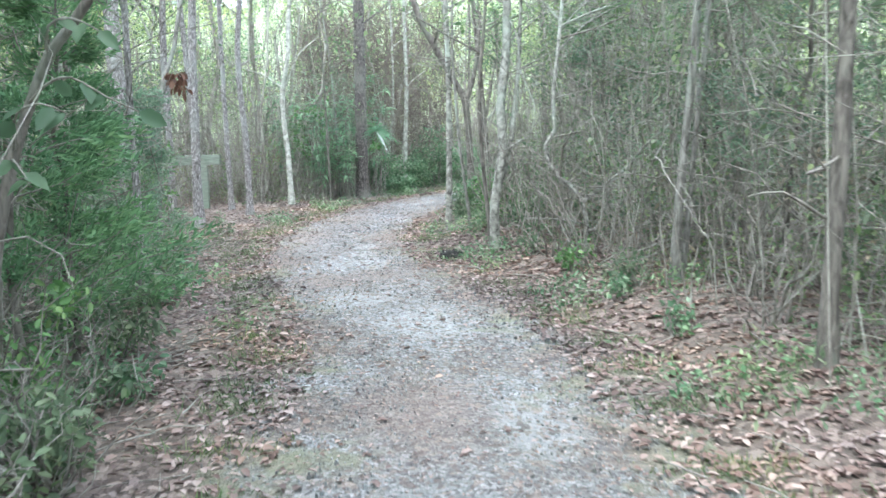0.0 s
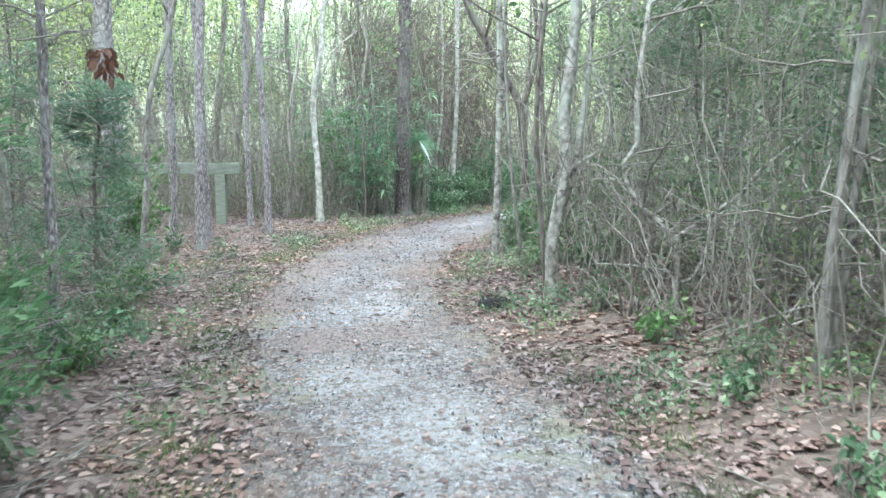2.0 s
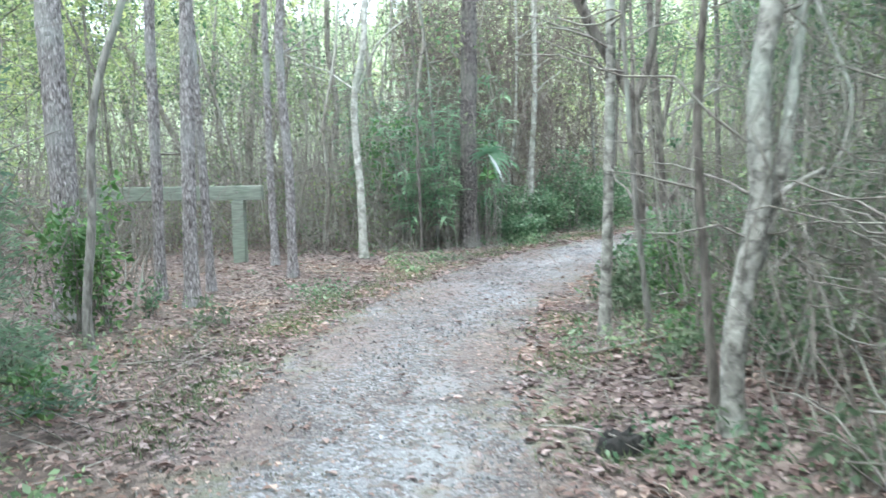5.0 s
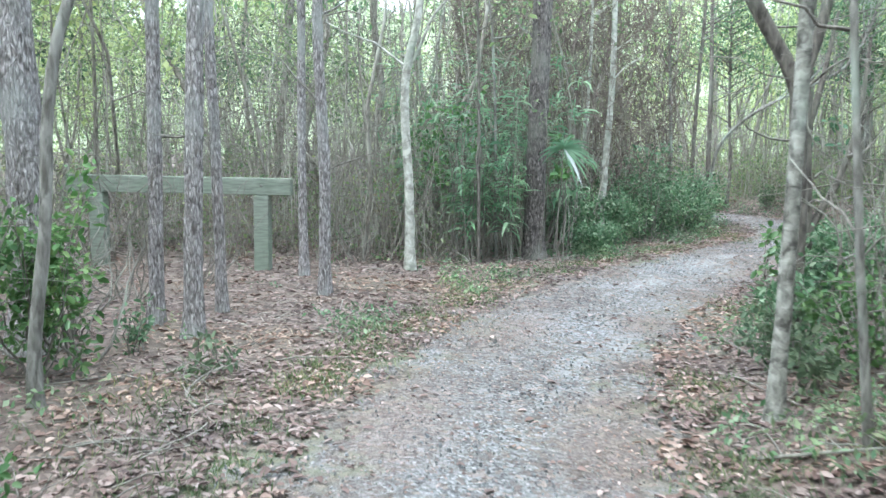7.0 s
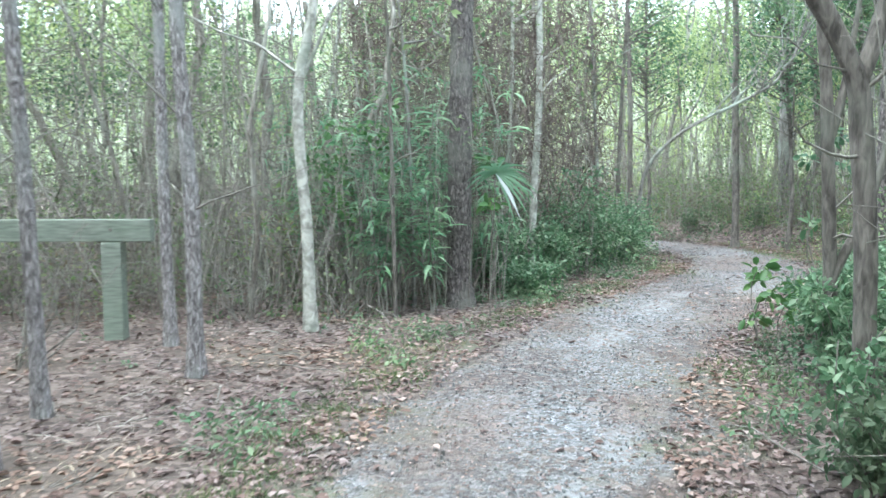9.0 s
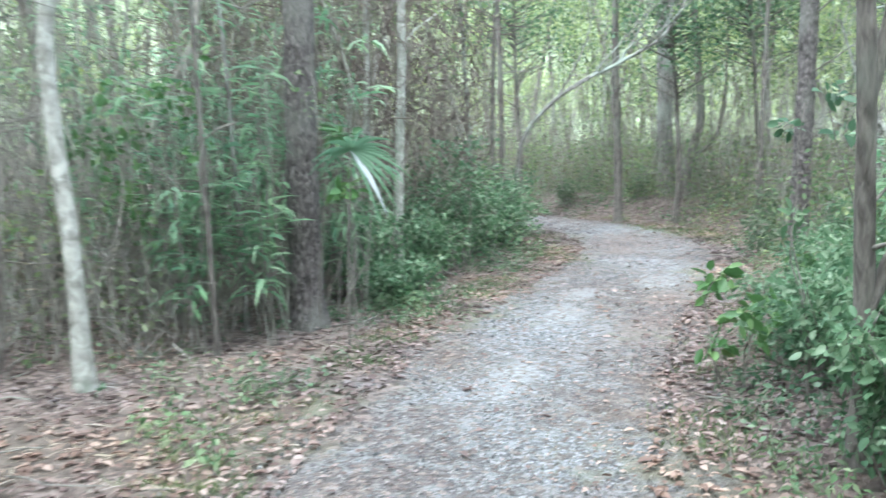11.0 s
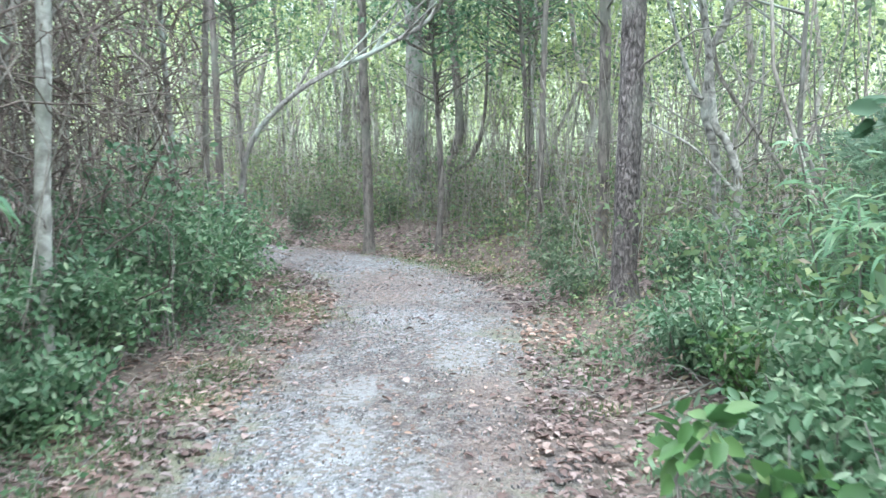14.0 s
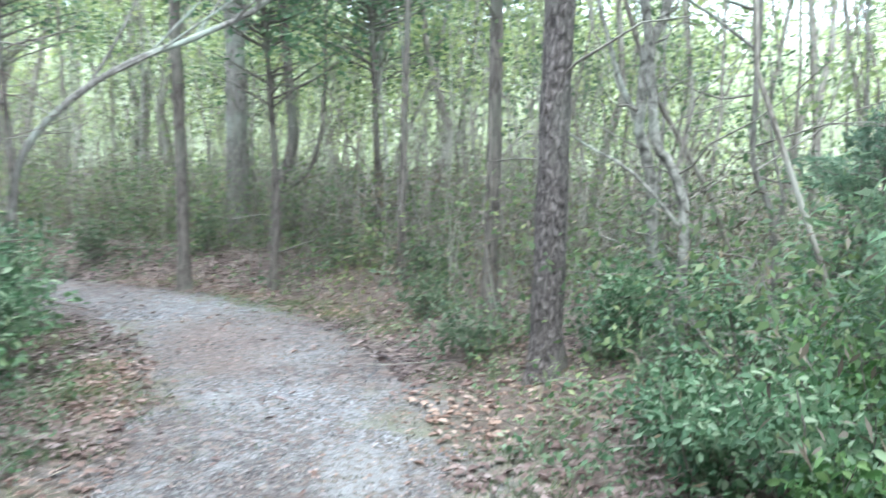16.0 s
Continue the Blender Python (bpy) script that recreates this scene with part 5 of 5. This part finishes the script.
    stuff("high_leaves", clumps(rng, c[light], 0.42, 30, 0.095, 0.5), LEAF_FAR_LIT, "leaves high among the trunks, painted yellow-green as sunlit boughs", "foliage")
    stuff("shaded_leaves", clumps(rng, c[~light], 0.42, 34, 0.085, 0.5), LEAF_SHADE, "leaves high among the trunks, painted darker green as shaded boughs", "foliage")
    # an added canopy, out of view, that shades the woods on both sides and leaves the trail open to the sky
    s = np.vstack([scatter(rng, 3600, (-13, 16, -12, 17), 2.3, 2.0, 10), scatter(rng, 700, (-6, 0, -6, 8.5), 1.3, 9, 6)])
    # a gap left on the right so that light reaches the thicket
    s = s[~((s[:, 0] > 4.6) & (s[:, 1] > 5) & (s[:, 1] < 17))]
    c = at_height(s, rng.uniform(4.7, 8.2, len(s)))
    stuff("shading_canopy_leaves", clumps(rng, c, 0.6, 16, 0.24, 0.5), LEAF_WOODS, "green leaves of an unseen canopy added to shade the woods", "foliage")
    # foliage deep in the woods, sunlit haze put into its pale leaf colour
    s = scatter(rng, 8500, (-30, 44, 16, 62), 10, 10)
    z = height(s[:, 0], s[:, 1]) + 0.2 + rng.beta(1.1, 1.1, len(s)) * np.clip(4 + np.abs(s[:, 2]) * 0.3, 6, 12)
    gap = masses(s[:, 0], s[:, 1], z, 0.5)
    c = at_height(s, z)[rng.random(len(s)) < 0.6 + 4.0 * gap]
    stuff("woodland_leaves", clumps(rng, c, rng.uniform(0.5, 1.0, len(c)), 40, 0.15, 0.6), LEAF_FAR_LIT, "leaves deep in the woods, coloured pale for sunlight and haze", "foliage")


woodland()


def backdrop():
    """The far edge of the woods all round, with an uneven line of crowns; haze is painted into its pale colour."""
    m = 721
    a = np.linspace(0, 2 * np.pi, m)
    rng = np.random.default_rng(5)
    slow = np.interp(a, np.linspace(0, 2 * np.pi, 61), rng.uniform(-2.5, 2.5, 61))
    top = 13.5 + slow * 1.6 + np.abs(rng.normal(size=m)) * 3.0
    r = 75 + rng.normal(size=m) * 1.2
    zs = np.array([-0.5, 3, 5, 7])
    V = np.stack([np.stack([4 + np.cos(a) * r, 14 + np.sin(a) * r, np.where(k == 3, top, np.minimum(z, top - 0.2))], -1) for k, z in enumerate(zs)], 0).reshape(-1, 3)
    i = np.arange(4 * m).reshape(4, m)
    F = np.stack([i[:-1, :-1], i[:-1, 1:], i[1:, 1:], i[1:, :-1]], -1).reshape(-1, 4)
    tagged(new("backdrop", quad_mesh("backdrop", V, F, DISTANCE)), "edge of distant woods, its pale green painted with haze", "woods", kind="structure")


backdrop()


# ---- leaf litter, straw, grass and sticks ----
def floor_cover():
    rng = np.random.default_rng(21)
    n = 56000
    near = np.flatnonzero((LINE[:, 1] > 2) & (LINE[:, 1] < 29))
    i = rng.choice(near, n)
    d = np.where(rng.random(n) < 0.5, -1, 1) * (0.55 + rng.gamma(2.2, 0.5, n))
    loose = rng.random(n) < 0.24
    d = np.where(loose, rng.uniform(-0.9, 0.9, n), d)
    xy = LINE[i] + SIDE[i] * d[:, None] + rng.normal(size=(n, 2)) * 0.15
    ok = (xy[:, 1] > 2.2) & (xy[:, 1] < 30)
    xy = xy[ok]
    n = len(xy)
    glade = np.stack([rng.uniform(-5.5, 0.6, 11000), rng.uniform(11.5, 21, 11000)], 1)
    k = rng.choice(np.flatnonzero((LINE[:, 1] > 2.5) & (LINE[:, 1] < 13)), 9500)
    xy = np.vstack([xy, LINE[k] + SIDE[k] * rng.uniform(1.3, 3.6, 9500)[:, None], glade[np.abs(off_trail(glade[:, 0], glade[:, 1])) > 1.2]])
    xy = xy[np.hypot(xy[:, 0] - 1.76, xy[:, 1] - 10.74) > 0.19]
    n = len(xy)
    off = np.abs(off_trail(xy[:, 0], xy[:, 1]))
    z = np.maximum(height(xy[:, 0], xy[:, 1]), np.where(off < 1.25, 0.03, 0)) + rng.uniform(0.004, 0.018, n)
    a = rng.uniform(0, 2 * np.pi, n)
    D = np.stack([np.cos(a), np.sin(a), rng.normal(size=n) * 0.1], 1)
    N = np.array([0, 0, 1.0]) + rng.normal(size=(n, 3)) * 0.2
    L = rng.uniform(0.024, 0.074, n) * np.where(off < 0.8, rng.choice([0.35, 0.5, 1.0], n, p=[0.6, 0.34, 0.06]), 1.0)
    C = np.concatenate([xy, z[:, None]], 1)
    stuff("fallen_leaves", oval_leaves(C, D, N, L, L * rng.uniform(0.38, 0.7, n), 0.22), LEAF_LITTER, "fallen dry brown and pinkish leaves", "leaf litter")
    # loose stones on the trail
    m = 20000
    i = rng.choice(near, m)
    xy = LINE[i] + SIDE[i] * np.clip(rng.normal(size=m) * 0.5, -1.05, 1.05)[:, None] + rng.normal(size=(m, 2)) * 0.12
    r = rng.uniform(0.003, 0.009, m) * rng.choice([1, 1.7], m, p=[0.9, 0.1])
    w = np.linspace(0, 2 * np.pi, 4, endpoint=False)[None] + rng.uniform(0, 2 * np.pi, (m, 1))
    ring = np.stack([np.cos(w), np.sin(w)], -1) * (r[:, None] * rng.uniform(0.7, 1.3, (m, 4)))[..., None] + xy[:, None]
    top = xy[:, None] + (ring - xy[:, None]) * 0.55 + rng.normal(size=(m, 1, 2)) * 0.001
    z0 = np.full((m, 4, 1), 0.018)
    V = np.concatenate([np.concatenate([ring, z0], 2), np.concatenate([top, z0 + 0.012 + r[:, None, None] * rng.uniform(0.5, 1.1, (m, 4, 1))], 2)], 1).reshape(-1, 3)
    k = np.arange(m)[:, None] * 8
    F = np.concatenate([k + np.array(f) for f in ((0, 1, 5, 4), (1, 2, 6, 5), (2, 3, 7, 6), (3, 0, 4, 7), (4, 5, 6, 7))])
    stuff("gravel_stones", (V, F), PEBBLE, "loose grey gravel stones on the trail", "gravel", smooth=False)
    # pine straw and dry cane leaves on the left of the bend
    m = 9000
    i = rng.choice(near, m)
    xy = LINE[i] - SIDE[i] * rng.uniform(0.95, 2.8, m)[:, None]
    xy = xy[(xy[:, 1] > 14) & (xy[:, 1] < 26)]
    m = len(xy)
    a = rng.uniform(0, 2 * np.pi, m)
    L = rng.uniform(0.06, 0.2, m)
    C = np.concatenate([xy, (height(xy[:, 0], xy[:, 1]) + rng.uniform(0.006, 0.035, m))[:, None]], 1)
    stuff("dry_straw", blades(C, np.stack([np.cos(a), np.sin(a), rng.normal(size=m) * 0.15], 1), np.array([0, 0, 1.0]) + rng.normal(size=(m, 3)) * 0.3, L, L * 0.05), LEAF_STRAW,
          "dry pale straw and cane leaves on the ground", "straw")
    # grass at the margins
    m = 42000
    i = rng.choice(near, m)
    tuft = rng.random(len(LINE) * 2) < 0.45
    side = rng.integers(0, 2, m)
    keep = tuft[i * 2 + side]
    d = np.where(side == 0, -1, 1) * rng.normal(1.12, 0.13, m)
    xy = (LINE[i] + SIDE[i] * d[:, None] + rng.normal(size=(m, 2)) * 0.08)[keep]
    xy = xy[(xy[:, 1] > 2.2) & (xy[:, 1] < 29)]
    verge = np.vstack([rng.normal(size=(1500, 2)) * (0.22, 0.7) + (7.82, 24.2), rng.normal(size=(700, 2)) * (0.3, 0.6) + (-1.05, 13.1), rng.normal(size=(900, 2)) * (0.18, 0.7) + (5.05, 22.6)])
    k = rng.choice(np.flatnonzero((LINE[:, 1] > 13.5) & (LINE[:, 1] < 20.5)), 2200)
    verge = np.vstack([verge, LINE[k] - SIDE[k] * rng.normal(1.28, 0.13, 2200)[:, None]])
    xy = np.vstack([xy, verge])
    m = len(xy)
    L = rng.uniform(0.03, 0.11, m)
    D = np.stack([rng.normal(size=m) * 0.7, rng.normal(size=m) * 0.7, np.ones(m)], 1)
    C = np.concatenate([xy, height(xy[:, 0], xy[:, 1])[:, None]], 1)
    stuff("grass", blades(C, D, spread(rng, m), L, np.full(m, 0.006)), GRASS, "short sparse grass at the trail's margins", "grass")
    # small weeds along the margins
    m = 5200
    i = rng.choice(near, m)
    side = np.where(rng.random(m) < 0.5, -1, 1)
    d = side * (1.2 + rng.gamma(1.6, 0.42, m))
    xy = LINE[i] + SIDE[i] * d[:, None] + rng.normal(size=(m, 2)) * 0.1
    patch = np.sin(xy[:, 0] * 2.1 + 1.3 * np.sin(xy[:, 1] * 1.7)) + np.sin(xy[:, 1] * 2.6) + 0.9 * ((xy[:, 1] > 18) | (side > 0))
    xy = xy[(patch > 0.55) & (np.abs(off_trail(xy[:, 0], xy[:, 1])) > 1.1)]
    C = np.concatenate([xy, (height(xy[:, 0], xy[:, 1]) + rng.uniform(0.02, 0.14, len(xy)))[:, None]], 1)
    half = rng.random(len(C)) < 0.5
    stuff("weeds", clumps(rng, C[half], 0.09, 10, 0.045, 0.5), LEAF_BUSH, "small green weeds among the fallen leaves", "weeds")
    stuff("dull_weeds", clumps(rng, C[~half], 0.10, 9, 0.06, 0.28), LEAF_DRAB, "dull green seedlings among the fallen leaves", "weeds")
    # fallen twigs
    m = 900
    i = rng.choice(near, m)
    d = np.where(rng.random(m) < 0.5, -1, 1) * (1.0 + rng.gamma(2.0, 0.6, m))
    xy = LINE[i] + SIDE[i] * d[:, None]
    xy = xy[(xy[:, 1] > 2.5) & (xy[:, 1] < 29)]
    m = len(xy)
    base = np.concatenate([xy, (height(xy[:, 0], xy[:, 1]) + 0.02)[:, None]], 1)
    a, L = rng.uniform(0, 2 * np.pi, m), rng.uniform(0.12, 0.7, m)
    tip = base + np.stack([np.cos(a) * L, np.sin(a) * L, rng.uniform(0, 0.04, m)], 1)
    stuff("fallen_twigs", tubes(stem_lines(rng, base, tip, 5, 0.06), np.linspace(1, 0.5, 5)[None] * rng.uniform(0.002, 0.007, m)[:, None], 5, 0, rng), TWIG,
          "fallen grey twigs on the leaf litter", "twigs")


floor_cover()
